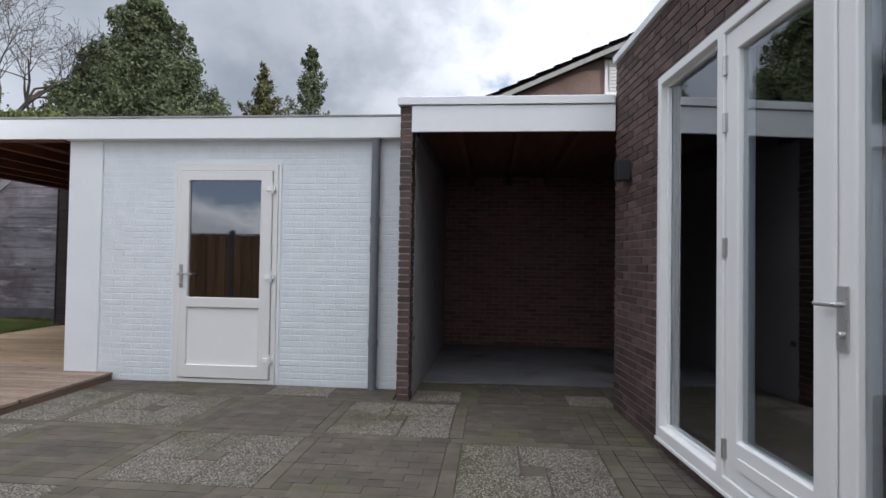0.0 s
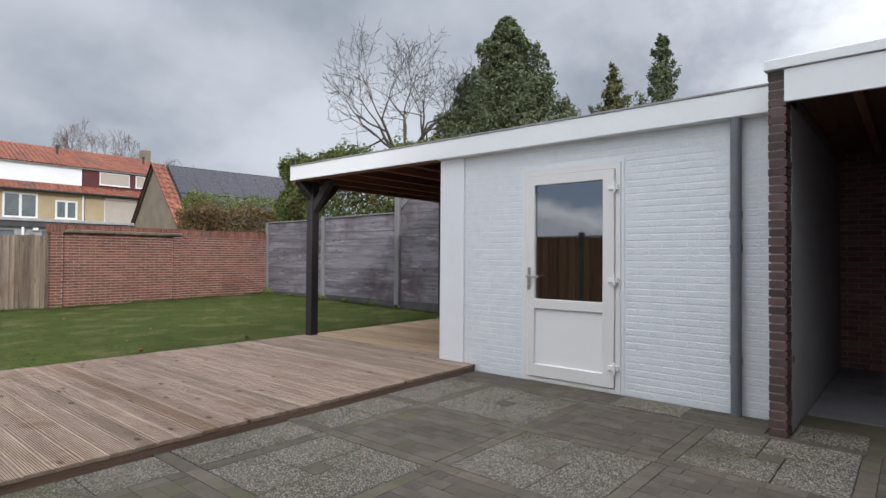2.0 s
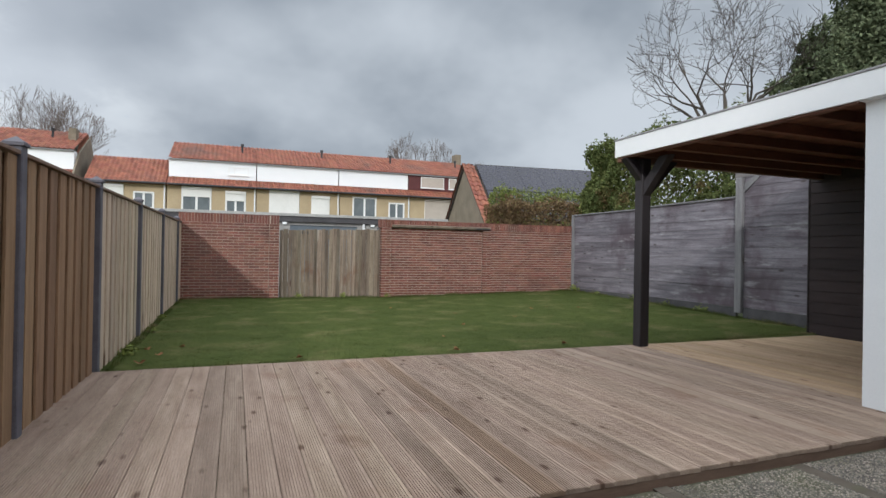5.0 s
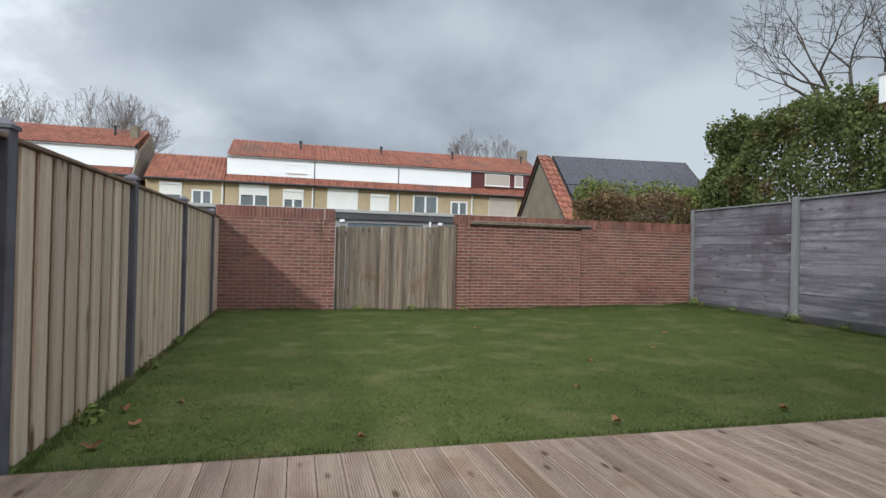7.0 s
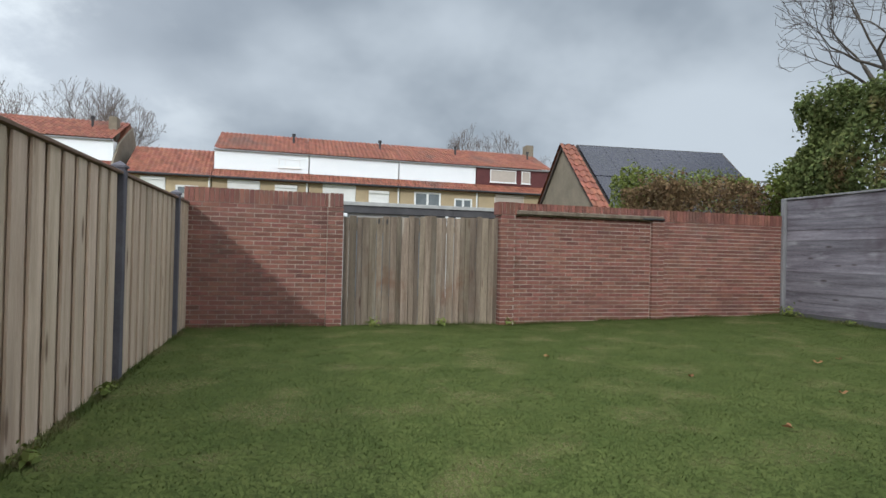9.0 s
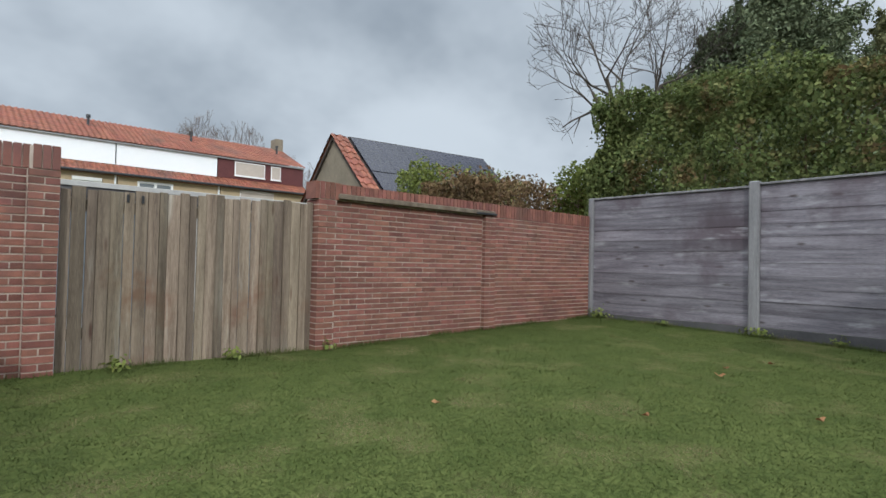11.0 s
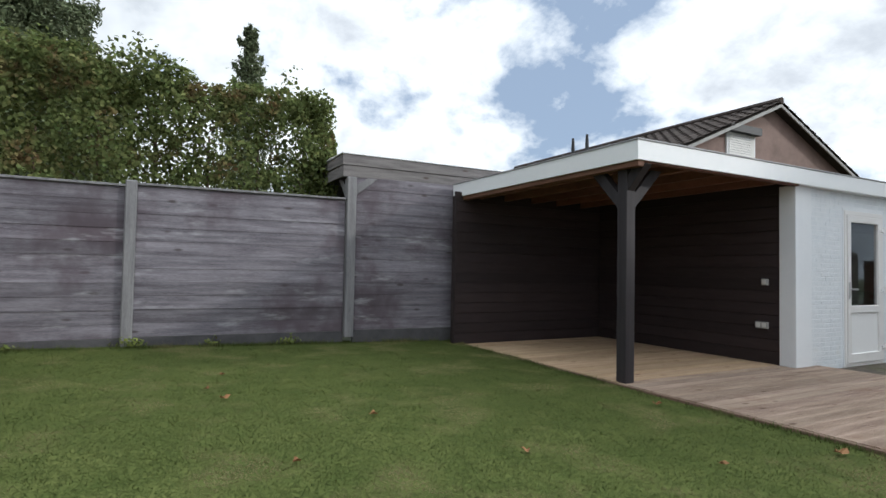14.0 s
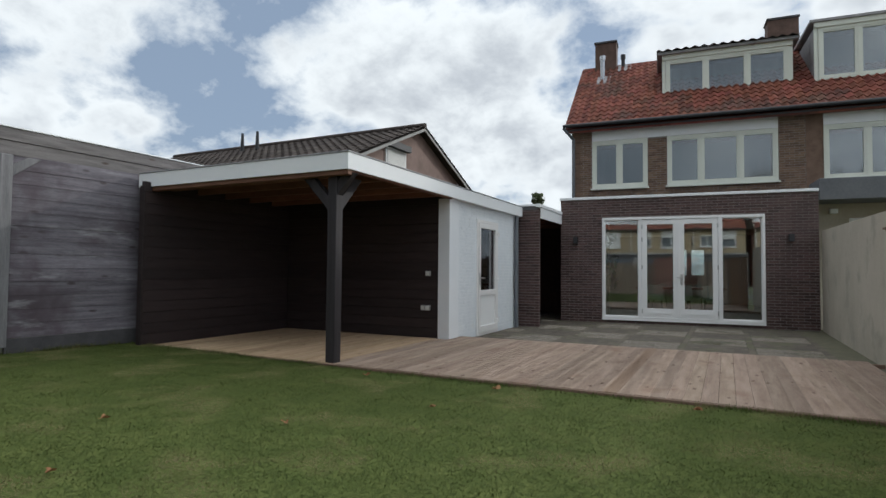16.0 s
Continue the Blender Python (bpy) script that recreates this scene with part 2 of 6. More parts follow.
DECK_FRESH = material("tan_sheltered_deck_wood", (0.30, 0.205, 0.125), (0.47, 0.345, 0.225), 4, 60, 0.7, 0.3, (3.0, 0.35, 1), vary=0.12, knots=((0.16, 0.085, 0.045), (6.5, 2.6, 1)), spec=0.25)
DECK_DARK = material("brown_deck_wood", (0.17, 0.105, 0.07), (0.28, 0.19, 0.13), 5, 70, 0.7, 0.35, (3.0, 0.25, 1), vary=0.12, knots=((0.09, 0.05, 0.03), (7.0, 1.5, 1)))
# darker brown than the deck boards
DECK_EDGE = material("dark_deck_edge", (0.13, 0.080, 0.056), (0.22, 0.145, 0.105), 4, 60, 0.75, 0.4, (0.3, 3, 3))
FENCE_WOOD = material("tan_fence_wood", (0.38, 0.285, 0.205), (0.60, 0.48, 0.37), 4, 60, 0.75, 0.35, (3, 3, 0.22), vary=0.2, knots=((0.14, 0.085, 0.05), (6, 6, 1.3)), streak=((0.35, 0.29, 0.24), (7, 7, 0.5), 0.54, 0.78))
FENCE_BROWN = material("brown_stained_fence_wood", (0.16, 0.088, 0.048), (0.30, 0.185, 0.108), 4, 60, 0.75, 0.35, (3, 3, 0.22), vary=0.22, knots=((0.10, 0.05, 0.028), (6, 6, 1.3)))
GREY_WOOD = material("weathered_grey_wood", (0.072, 0.062, 0.076), (0.252, 0.236, 0.262), 2.0, 30, 0.8, 0.6, (1.6, 0.55, 8.0), vary=0.2, knots=((0.070, 0.058, 0.060), (5, 2.0, 6)), lo=0.34, hi=0.66, moss=((0.085, 0.066, 0.078), 0.7, 0.44), streak=((0.34, 0.335, 0.35), (2.2, 1.5, 6.5), 0.55, 0.78))
GREY_POST = material("pale_grey_wood", (0.12, 0.118, 0.125), (0.255, 0.25, 0.255), 3, 50, 0.8, 0.4, (3, 3, 0.3), knots=((0.10, 0.08, 0.07), (5, 5, 1.2)))
SHELTER_WOOD = material("grey_brown_shelter_wood", (0.115, 0.105, 0.105), (0.27, 0.25, 0.245), 3, 50, 0.8, 0.5, (0.6, 0.6, 7.0), vary=0.15, knots=((0.09, 0.065, 0.055), (2.0, 2.0, 6)))
GATE_WOOD = material("weathered_gate_wood", (0.095, 0.070, 0.050), (0.29, 0.232, 0.172), 3.5, 60, 0.85, 0.8, (4, 4, 0.25), vary=0.34, knots=((0.085, 0.045, 0.03), (8, 8, 1.4)), moss=((0.15, 0.088, 0.055), 1.2, 0.2), streak=((0.31, 0.28, 0.23), (9, 9, 0.9), 0.55, 0.75))
BLACK_WOOD = material("black_stained_wood", (0.020, 0.0125, 0.0125), (0.038, 0.026, 0.026), 4, 60, 0.7, 0.4, (0.6, 0.6, 4), vary=0.25)
POST_WOOD = material("charcoal_post_wood", (0.019, 0.016, 0.018), (0.042, 0.036, 0.039), 4, 60, 0.65, 0.5, (3, 3, 0.2))
CEIL_WOOD = material("brown_ceiling_wood", (0.13, 0.058, 0.038), (0.23, 0.11, 0.07), 4, 50, 0.7, 0.3, (0.3, 3, 1), vary=0.2)
MAROON = material("maroon_cladding", (0.08, 0.022, 0.022), (0.12, 0.036, 0.034), 2, 20, 0.6, 0.1)
CONCRETE = material("concrete", (0.30, 0.30, 0.29), (0.43, 0.42, 0.40), 5, 90, 0.9, 0.4)
DARK_CONCRETE = material("dark_concrete", (0.052, 0.050, 0.054), (0.095, 0.092, 0.095), 4, 80, 0.9, 0.4)
FENCE_POST = material("slate_composite", (0.075, 0.07, 0.085), (0.13, 0.125, 0.145), 4, 60, 0.7, 0.2)
GRIT = material("washed_gravel_tile", (0.062, 0.054, 0.044), (0.112, 0.100, 0.082), 5, 160, 0.9, 0.9, spots=(95, 0.55, (0.30, 0.275, 0.24)), depth=0.006, vary=0.10, moss=((0.075, 0.075, 0.038), 1.3, 0.48))
PEBBLE = material("washed_pebble", (0.125, 0.102, 0.078), (0.345, 0.305, 0.255), 40, 200, 0.75, 0.2, vary=0.45, moss=((0.088, 0.085, 0.044), 1.1, 0.46))
CARPORT_BRICK = material("red_brown_carport_brick", (0.16, 0.082, 0.068), (0.25, 0.138, 0.115), 5, 50, 0.85, 0.5, vary=0.25)
CARPORT_FLOOR = material("grey_blue_concrete_floor", (0.13, 0.127, 0.135), (0.22, 0.215, 0.225), 1.5, 50, 0.85, 0.3, moss=((0.10, 0.09, 0.08), 1.1, 0.3))
PAVER = material("brown_clay_paver", (0.060, 0.049, 0.038), (0.110, 0.091, 0.071), 6, 130, 0.9, 0.6, vary=0.16, moss=((0.078, 0.074, 0.040), 1.7, 0.36), streak=((0.062, 0.052, 0.042), (2.2, 2.2, 1.0), 0.5, 0.75))
PAVER_PALE = material("buff_clay_paver", (0.066, 0.054, 0.040), (0.120, 0.100, 0.076), 6, 130, 0.9, 0.6, vary=0.18, moss=((0.082, 0.082, 0.042), 1.9, 0.32))
SOIL = material("sandy_joint", (0.075, 0.07, 0.045), (0.12, 0.11, 0.07), 6, 120, 0.95, 0.5)
EARTH = material("ground_earth", (0.06, 0.07, 0.03), (0.11, 0.12, 0.05), 0.4, 14, 0.95, 0.4, depth=0.02)
TURF = material("lawn_turf", (0.060, 0.082, 0.022), (0.110, 0.128, 0.040), 2.4, 25, 0.95, 0.05, depth=0.003, spec=0.05)
GRASS = leaf_material("grass_blade", (0.050, 0.076, 0.019), (0.108, 0.130, 0.038), 0.22, 0.35, patch=((0.180, 0.164, 0.076), 1.5, 0.42), scale=1.6, fine=12, lo=0.34, hi=0.66)
ROAD = material("alley_paving", (0.10, 0.095, 0.09), (0.17, 0.16, 0.15), 2, 40, 0.9, 0.4)
ZINC = material("grey_pipe", (0.115, 0.125, 0.14), (0.17, 0.18, 0.195), 3, 40, 0.45, 0.05)
STEEL = material("brushed_steel", (0.50, 0.50, 0.50), (0.62, 0.62, 0.61), 6, 200, 0.32, 0.05, metal=0.9)
CHROME = material("satin_chrome", (0.55, 0.55, 0.56), (0.65, 0.65, 0.66), 6, 100, 0.25, 0.02, metal=1.0)
LAMP_BLACK = material("dark_grey_metal", (0.018, 0.019, 0.021), (0.035, 0.036, 0.04), 6, 90, 0.5, 0.1)
GREY_FASCIA = material("dark_grey_fascia", (0.10, 0.105, 0.115), (0.15, 0.155, 0.165), 1, 20, 0.5, 0.05)
LEAD = material("lead_flashing", (0.22, 0.22, 0.23), (0.36, 0.35, 0.35), 4, 40, 0.6, 0.2)
SHUTTER = material("white_shutter", (0.72, 0.71, 0.68), (0.80, 0.79, 0.76), 1, 10, 0.5, 0.05)
BEIGE_SHUTTER = material("beige_shutter", (0.42, 0.36, 0.31), (0.50, 0.44, 0.38), 1, 10, 0.5, 0.05)
CURTAIN = material("grey_curtain", (0.15, 0.16, 0.165), (0.24, 0.25, 0.25), 3, 20, 0.9, 0.1, (6, 6, 0.2))
SOLAR = material("solar_cell", (0.010, 0.010, 0.019), (0.019, 0.018, 0.032), 1, 8, 0.28, 0.0, spec=0.3)
GARAGE_DOOR = material("blue_grey_door", (0.11, 0.14, 0.17), (0.16, 0.19, 0.22), 1, 12, 0.5, 0.05)
# paler than BARK: the haze over far trees is mixed into this brown
HAZED_BARK = material("hazed_brown_twig", (0.12, 0.095, 0.082), (0.19, 0.155, 0.135), 1, 8, 0.9, 0.0)
CREAM_FRAME = material("cream_window_frame", (0.66, 0.68, 0.60), (0.71, 0.73, 0.66), 1.5, 20, 0.4, 0.03, rv=0.03)
BARK = material("grey_brown_bark", (0.045, 0.037, 0.030), (0.105, 0.088, 0.072), 3, 30, 0.9, 0.5, (2, 2, 0.5))
DRY_TWIG = material("dry_twig", (0.10, 0.065, 0.045), (0.20, 0.14, 0.10), 3, 30, 0.9, 0.3)
LEAF_HEDGE = leaf_material("hedge_leaf", (0.070, 0.100, 0.032), (0.205, 0.232, 0.085), 0.5, 0.38, patch=((0.17, 0.115, 0.055), 1.6, 0.30))
LEAF_YELLOW = leaf_material("light_hedge_leaf", (0.105, 0.140, 0.030), (0.240, 0.265, 0.078), 0.4)
LEAF_BROWN = leaf_material("dry_hedge_leaf", (0.110, 0.070, 0.038), (0.235, 0.165, 0.085), 0.45)
LEAF_CONIFER = leaf_material("conifer_spray", (0.066, 0.090, 0.046), (0.170, 0.192, 0.108), 0.45, 0.15)
LEAF_OLIVE = leaf_material("olive_conifer_spray", (0.085, 0.092, 0.04), (0.18, 0.175, 0.085), 0.4, 0.15)
LEAF_DARK = leaf_material("house_plant_leaf", (0.03, 0.08, 0.03), (0.07, 0.14, 0.05), 0.3)
LEAF_FALLEN = leaf_material("fallen_leaf_brown", (0.17, 0.085, 0.038), (0.29, 0.16, 0.08), 0.3, 0.1)
ROOM_WALL = material("room_wall", (0.78, 0.77, 0.75), (0.82, 0.81, 0.79), 1, 30, 0.85, 0.05)
ROOM_FLOOR = material("room_wood_floor", (0.25, 0.18, 0.12), (0.36, 0.27, 0.19), 2, 30, 0.4, 0.1, (0.4, 4, 1))
TABLE_WOOD = material("table_wood", (0.20, 0.12, 0.07), (0.30, 0.19, 0.12), 3, 40, 0.5, 0.1, (0.4, 4, 1))
CHAIR_GREEN = material("pale_green_plastic", (0.46, 0.60, 0.50), (0.53, 0.66, 0.57), 2, 20, 0.4, 0.03)
BASKET = material("woven_basket", (0.20, 0.16, 0.12), (0.34, 0.28, 0.21), 20, 90, 0.85, 0.8)
INSIDE_DARK = material("shed_inside", (0.16, 0.13, 0.11), (0.22, 0.18, 0.15), 1, 30, 0.9, 0.1)
SOCKET = material("grey_socket", (0.30, 0.29, 0.28), (0.38, 0.37, 0.36), 5, 60, 0.5, 0.05)
SOCKET_FACE = material("pale_socket_face", (0.55, 0.55, 0.53), (0.62, 0.62, 0.60), 5, 60, 0.45, 0.05)
GLASS = glass_material("window_glass")
GLASS_SHED = glass_material("shed_door_glass", (0.28, 0.24, 0.22), 0.17)
GLASS_FAR = material("far_window_glass", (0.10, 0.12, 0.13), (0.17, 0.19, 0.20), 0.6, 3, 0.12, 0, spec=0.6)


# ---- helpers for meshes ----
def box(bm, x0, x1, y0, y1, z0, z1):
    v = [bm.verts.new((x, y, z)) for x in (x0, x1) for y in (y0, y1) for z in (z0, z1)]
    for f in ((0, 1, 3, 2), (4, 6, 7, 5), (0, 4, 5, 1), (2, 3, 7, 6), (0, 2, 6, 4), (1, 5, 7, 3)):
        bm.faces.new([v[i] for i in f])
    return v


class Face:
    """A wall's own frame: u runs along it, n out of it, z up."""

    def __init__(self, x, y, ux, uy, nx, ny):
        self.o, self.u, self.n = Vector((x, y, 0)), Vector((ux, uy, 0)), Vector((nx, ny, 0))

    def at(self, u, z, n=0.0):
        p = self.o + self.u * u + self.n * n
        return Vector((p.x, p.y, z))

    def box(self, bm, u0, u1, z0, z1, n0, n1):
        v = [bm.verts.new(self.at(u, z, n)) for u in (u0, u1) for n in (n0, n1) for z in (z0, z1)]
        for f in ((0, 1, 3, 2), (4, 6, 7, 5), (0, 4, 5, 1), (2, 3, 7, 6), (0, 2, 6, 4), (1, 5, 7, 3)):
            bm.faces.new([v[i] for i in f])
        return v


def rod(bm, a, b, r0, r1=None, sides=10, caps=True):
    a, b = Vector(a), Vector(b)
    r1 = r0 if r1 is None else r1
    d = (b - a).normalized()
    s = d.orthogonal().normalized()
    c = d.cross(s)
    rings = []
    for p, r in ((a, r0), (b, r1)):
        rings.append([bm.verts.new(p + (s * math.cos(k * 2 * math.pi / sides) + c * math.sin(k * 2 * math.pi / sides)) * r) for k in range(sides)])
    for k in range(sides):
        bm.faces.new((rings[0][k], rings[0][(k + 1) % sides], rings[1][(k + 1) % sides], rings[1][k]))
    if caps:
        bm.faces.new(rings[0][::-1])
        bm.faces.new(rings[1])


def prism(bm, pts, offset):
    """A flat outline pushed along offset."""
    a = [bm.verts.new(p) for p in pts]
    b = [bm.verts.new(Vector(p) + Vector(offset)) for p in pts]
    bm.faces.new(a[::-1])
    bm.faces.new(b)
    for k in range(len(a)):
        bm.faces.new((a[k], a[(k + 1) % len(a)], b[(k + 1) % len(a)], b[k]))


def thing(name, base, label, category, group="", kind=""):
    e = new(name)
    e.location = base
    e.empty_display_size = 0.2
    return tagged(e, label, category, group, kind)


def hang(ob, parent):
    ob.parent = parent
    if parent is not None:
        ob.matrix_parent_inverse = Matrix.Translation(-parent.location)
    return ob


def part(name, bm, mat, parent, label="", bevel=0.0, smooth=False, kind=""):
    bmesh.ops.recalc_face_normals(bm, faces=bm.faces[:])
    if bevel:
        bmesh.ops.bevel(bm, geom=[e for e in bm.edges if len(e.link_faces) == 2 and e.calc_face_angle(0) > 0.4], offset=bevel, segments=1, affect="EDGES", clamp_overlap=True)
    me = bpy.data.meshes.new(name)
    bm.to_mesh(me)
    bm.free()
    if smooth:
        me.shade_smooth()
    me.materials.append(mat)
    ob = new(name, me)
    hang(ob, parent)
    return tagged(ob, label, kind=kind)


def raw_part(name, verts, faces, mat, parent, label="", kind="", smooth=False):
    me = bpy.data.meshes.new(name)
    me.from_pydata(verts, [], faces)
    me.update()
    if smooth:
        me.shade_smooth()
    me.materials.append(mat)
    ob = new(name, me)
    hang(ob, parent)
    return tagged(ob, label, kind=kind)


def structure(name, bm, mat, label, category, bevel=0.0):
    ob = part(name, bm, mat, None, label, bevel)
    return tagged(ob, label, category, kind="structure")


def pieces(name, boxes, mat, parent, limit=300, focus=None, jitter=(0.0, 0.0), rest="rest", round_off=0.0):
    """Box-shaped pieces (centre, u axis, n axis, half sizes): the nearest to focus as objects on one mesh, the others joined."""
    if focus is not None:
        boxes = sorted(boxes, key=lambda b: (b[0] - Vector(focus)).length)
    bm = bmesh.new()
    box(bm, -1, 1, -1, 1, -1, 1)
    if round_off:
        bmesh.ops.bevel(bm, geom=bm.edges[:], offset=round_off, segments=1, affect="EDGES")
    bmesh.ops.recalc_face_normals(bm, faces=bm.faces[:])
    me = bpy.data.meshes.new(name)
    bm.to_mesh(me)
    bm.free()
    me.materials.append(mat)
    verts, faces = [], []
    rng = random.Random(len(boxes))
    for i, (c, u, n, (hu, hn, hz)) in enumerate(boxes):
        z = Vector((0, 0, 1))
        if abs(u.cross(n).z) < 0.9:
            z = u.cross(n)
        m = Matrix((u, n, z)).transposed().to_4x4()
        m.translation = c + n * rng.uniform(-1, 1) * jitter[0]
        m = m @ Euler((rng.uniform(-1, 1) * jitter[1], rng.uniform(-1, 1) * jitter[1] * 0.5, rng.uniform(-1, 1) * jitter[1])).to_matrix().to_4x4() @ Matrix.Diagonal((hu, hn, hz, 1))
        if i < limit:
            ob = new(name, me)
            hang(ob, parent)
            ob.matrix_basis = m
        else:
            k = len(verts)
            verts += [m @ Vector((x, y, zz)) for x in (-1, 1) for y in (-1, 1) for zz in (-1, 1)]
            faces += [tuple(k + j for j in f) for f in ((0, 1, 3, 2), (4, 6, 7, 5), (0, 4, 5, 1), (2, 3, 7, 6), (0, 2, 6, 4), (1, 5, 7, 3))]
    if verts:
        raw_part(rest, verts, faces, mat, parent, kind="stuff")


def wall_core(bm, F, u0, u1, z0, z1, n0, n1, holes=()):
    """One closed slab with openings through it."""
    us = sorted({u0, u1, *[min(max(h[k], u0), u1) for h in holes for k in (0, 1)]})
    zs = sorted({z0, z1, *[min(max(h[k], z0), z1) for h in holes for k in (2, 3)]})
    nu, nz = len(us) - 1, len(zs) - 1

    def solid(i, k):
        if not (0 <= i < nu and 0 <= k < nz):
            return False
        u, z = (us[i] + us[i + 1]) / 2, (zs[k] + zs[k + 1]) / 2
        return not any(h[0] < u < h[1] and h[2] < z < h[3] for h in holes)
    made = {}

    def vert(i, k, n):
        if (i, k, n) not in made:
            made[i, k, n] = bm.verts.new(F.at(us[i], zs[k], n))
        return made[i, k, n]
    for i in range(nu):
        for k in range(nz):
            if not solid(i, k):
                continue
            for n in (n0, n1):
                bm.faces.new([vert(a, b, n) for a, b in ((i, k), (i + 1, k), (i + 1, k + 1), (i, k + 1))])
            for di, dk, a, b in ((-1, 0, (i, k), (i, k + 1)), (1, 0, (i + 1, k), (i + 1, k + 1)), (0, -1, (i, k), (i + 1, k)), (0, 1, (i, k + 1), (i + 1, k + 1))):
                if not solid(i + di, k + dk):
                    bm.faces.new((vert(*a, n0), vert(*b, n0), vert(*b, n1), vert(*a, n1)))


def brick_boxes(F, u0, u1, z0, z1, holes=(), pitch=(0.22, 0.0625), joint=0.012, depth=0.03, face=0.0, shift=0.0, upright=None):
    upright = joint if upright is None else upright
    rows = max(1, round((z1 - z0) / pitch[1]))
    ph = (z1 - z0) / rows
    out = []
    for r in range(rows):
        a, b = z0 + r * ph, z0 + (r + 1) * ph
        mid = (a + b) / 2
        spans = [(u0, u1)]
        for h in holes:
            if h[2] < mid < h[3]:
                spans = [s for p, q in spans for s in ((p, min(q, h[0])), (max(p, h[1]), q)) if s[1] - s[0] > 0.01]
        for p, q in spans:
            start = u0 + shift - (pitch[0] / 2 if r % 2 else 0) - pitch[0]
            k = math.floor((p - start) / pitch[0])
            while start + k * pitch[0] < q:
                s, e = max(p, start + k * pitch[0]), min(q, start + (k + 1) * pitch[0])
                if e - s > 0.03:
                    out.append((F.at((s + e) / 2, mid, face - depth / 2), F.u, F.n, ((e - s - upright) / 2, depth / 2, (b - a - joint) / 2)))
                k += 1
    return out


def tile_roof(parent, p0, u, v, U, V, w, l, mat, limit=0, focus=None, amp=0.03):
    """Pantiles on a slope: p0 the eave's corner, u along the eave, v up the slope (unit vectors)."""
    p0, u, v = Vector(p0), Vector(u).normalized(), Vector(v).normalized()
    n = u.cross(v)
    if n.z < 0:
        n = -n
    cols, rows = max(1, round(U / w)), max(1, round(V / l))
    w, l = U / cols, V / rows
    seg = 6
    prof = [(k / seg, amp * (math.sin(2 * math.pi * k / seg) + 1)) for k in range(seg + 1)]
    shape = [u * (a * w) + n * (h + 0.028) for a, h in prof] + [u * (a * w) + n * h + v * (l * 1.12) for a, h in prof] + [u * (a * w) + n * (h + 0.006) for a, h in prof]
    quads = [(k, k + 1, seg + 2 + k, seg + 1 + k) for k in range(seg)] + [(2 * seg + 2 + k, 2 * seg + 3 + k, k + 1, k) for k in range(seg)]
    me = bpy.data.meshes.new("roof_tile")
    me.from_pydata(shape, [], quads)
    me.update()
    me.materials.append(mat)
    spots = [p0 + u * (i * w) + v * (j * l) for j in range(rows) for i in range(cols)]
    if focus is not None:
        spots.sort(key=lambda p: (p - Vector(focus)).length)
    verts, faces = [], []
    for i, p in enumerate(spots):
        if i < limit:
            ob = new("roof_tile", me)
            hang(ob, parent)
            ob.matrix_basis = Matrix.Translation(p)
        else:
            k = len(verts)
            verts += [p + s for s in shape]
            faces += [tuple(k + j for j in q) for q in quads]
    if verts:
        raw_part("tile_field", verts, faces, mat, parent, kind="stuff")


def window(parent, F, u0, u1, z0, z1, splits=(), frame_w=0.07, depth=0.09, face=0.02, mat=None, glass=None, sill=True, sash=0.05, name="window"):
    """A framed window with one sash and one pane between each pair of splits; parts under one window part."""
    mat, glass = mat or WHITE_PVC, glass or GLASS
    bm = bmesh.new()
    edges = [u0, *splits, u1]
    holes = []
    for i, (a, b) in enumerate(zip(edges, edges[1:])):
        holes.append((a + (frame_w if i == 0 else frame_w / 2), b - (frame_w if i == len(edges) - 2 else frame_w / 2), z0 + frame_w, z1 - frame_w))
    wall_core(bm, F, u0, u1, z0, z1, face - depth, face, holes)
    win = part(name, bm, mat, parent, bevel=0.004)
    for i, (a, b) in enumerate(zip(edges, edges[1:])):
        a += frame_w if i == 0 else frame_w / 2
        b -= frame_w if i == len(edges) - 2 else frame_w / 2
        c, d = z0 + frame_w, z1 - frame_w
        if sash:
            bm = bmesh.new()
            wall_core(bm, F, a, b, c, d, face - depth + 0.01, face - 0.012, [(a + sash, b - sash, c + sash, d - sash)])
            part("sash", bm, mat, win, bevel=0.003)
        bm = bmesh.new()
        F.box(bm, a + sash, b - sash, c + sash, d - sash, face - depth / 2 - 0.006, face - depth / 2)
        pane = part("pane", bm, glass, win)
        pane.visible_shadow = False
    if sill:
        bm = bmesh.new()
        F.box(bm, u0 - 0.04, u1 + 0.04, z0 - 0.05, z0 - 0.003, face - depth, face + 0.06)
        part("window_sill", bm, mat, win, bevel=0.004)
    return win


# ---- ground, patio base, lawn ----
def lawn_height(x, y):
    v = min(1, max(0, (y - 8.34) / 7.3))
    u = min(1, max(0, (x + 1) / 5.2))
    return 0.03 + 0.06 * v + u * (0.06 + 0.07 * v) + 0.012 * noise.noise(Vector((x * 0.8, y * 0.8, 0)))


bm = bmesh.new()
box(bm, -400, 400, -400, 400, -0.6, -0.06)
structure("ground", bm, EARTH, "flat earth ground around the gardens", "ground")

bm = bmesh.new()
box(bm, -6.0, 0.0, -0.6, 5.2, -0.055, -0.012)
box(bm, 0.0, 3.2, -2.4, 1.9, -0.055, -0.012)
box(bm, -0.47, 0.0, -2.4, -0.6, -0.055, -0.012)
PATIO = structure("pavement", bm, SOIL, "mossy patio of clay pavers and washed gravel tiles", "patio")


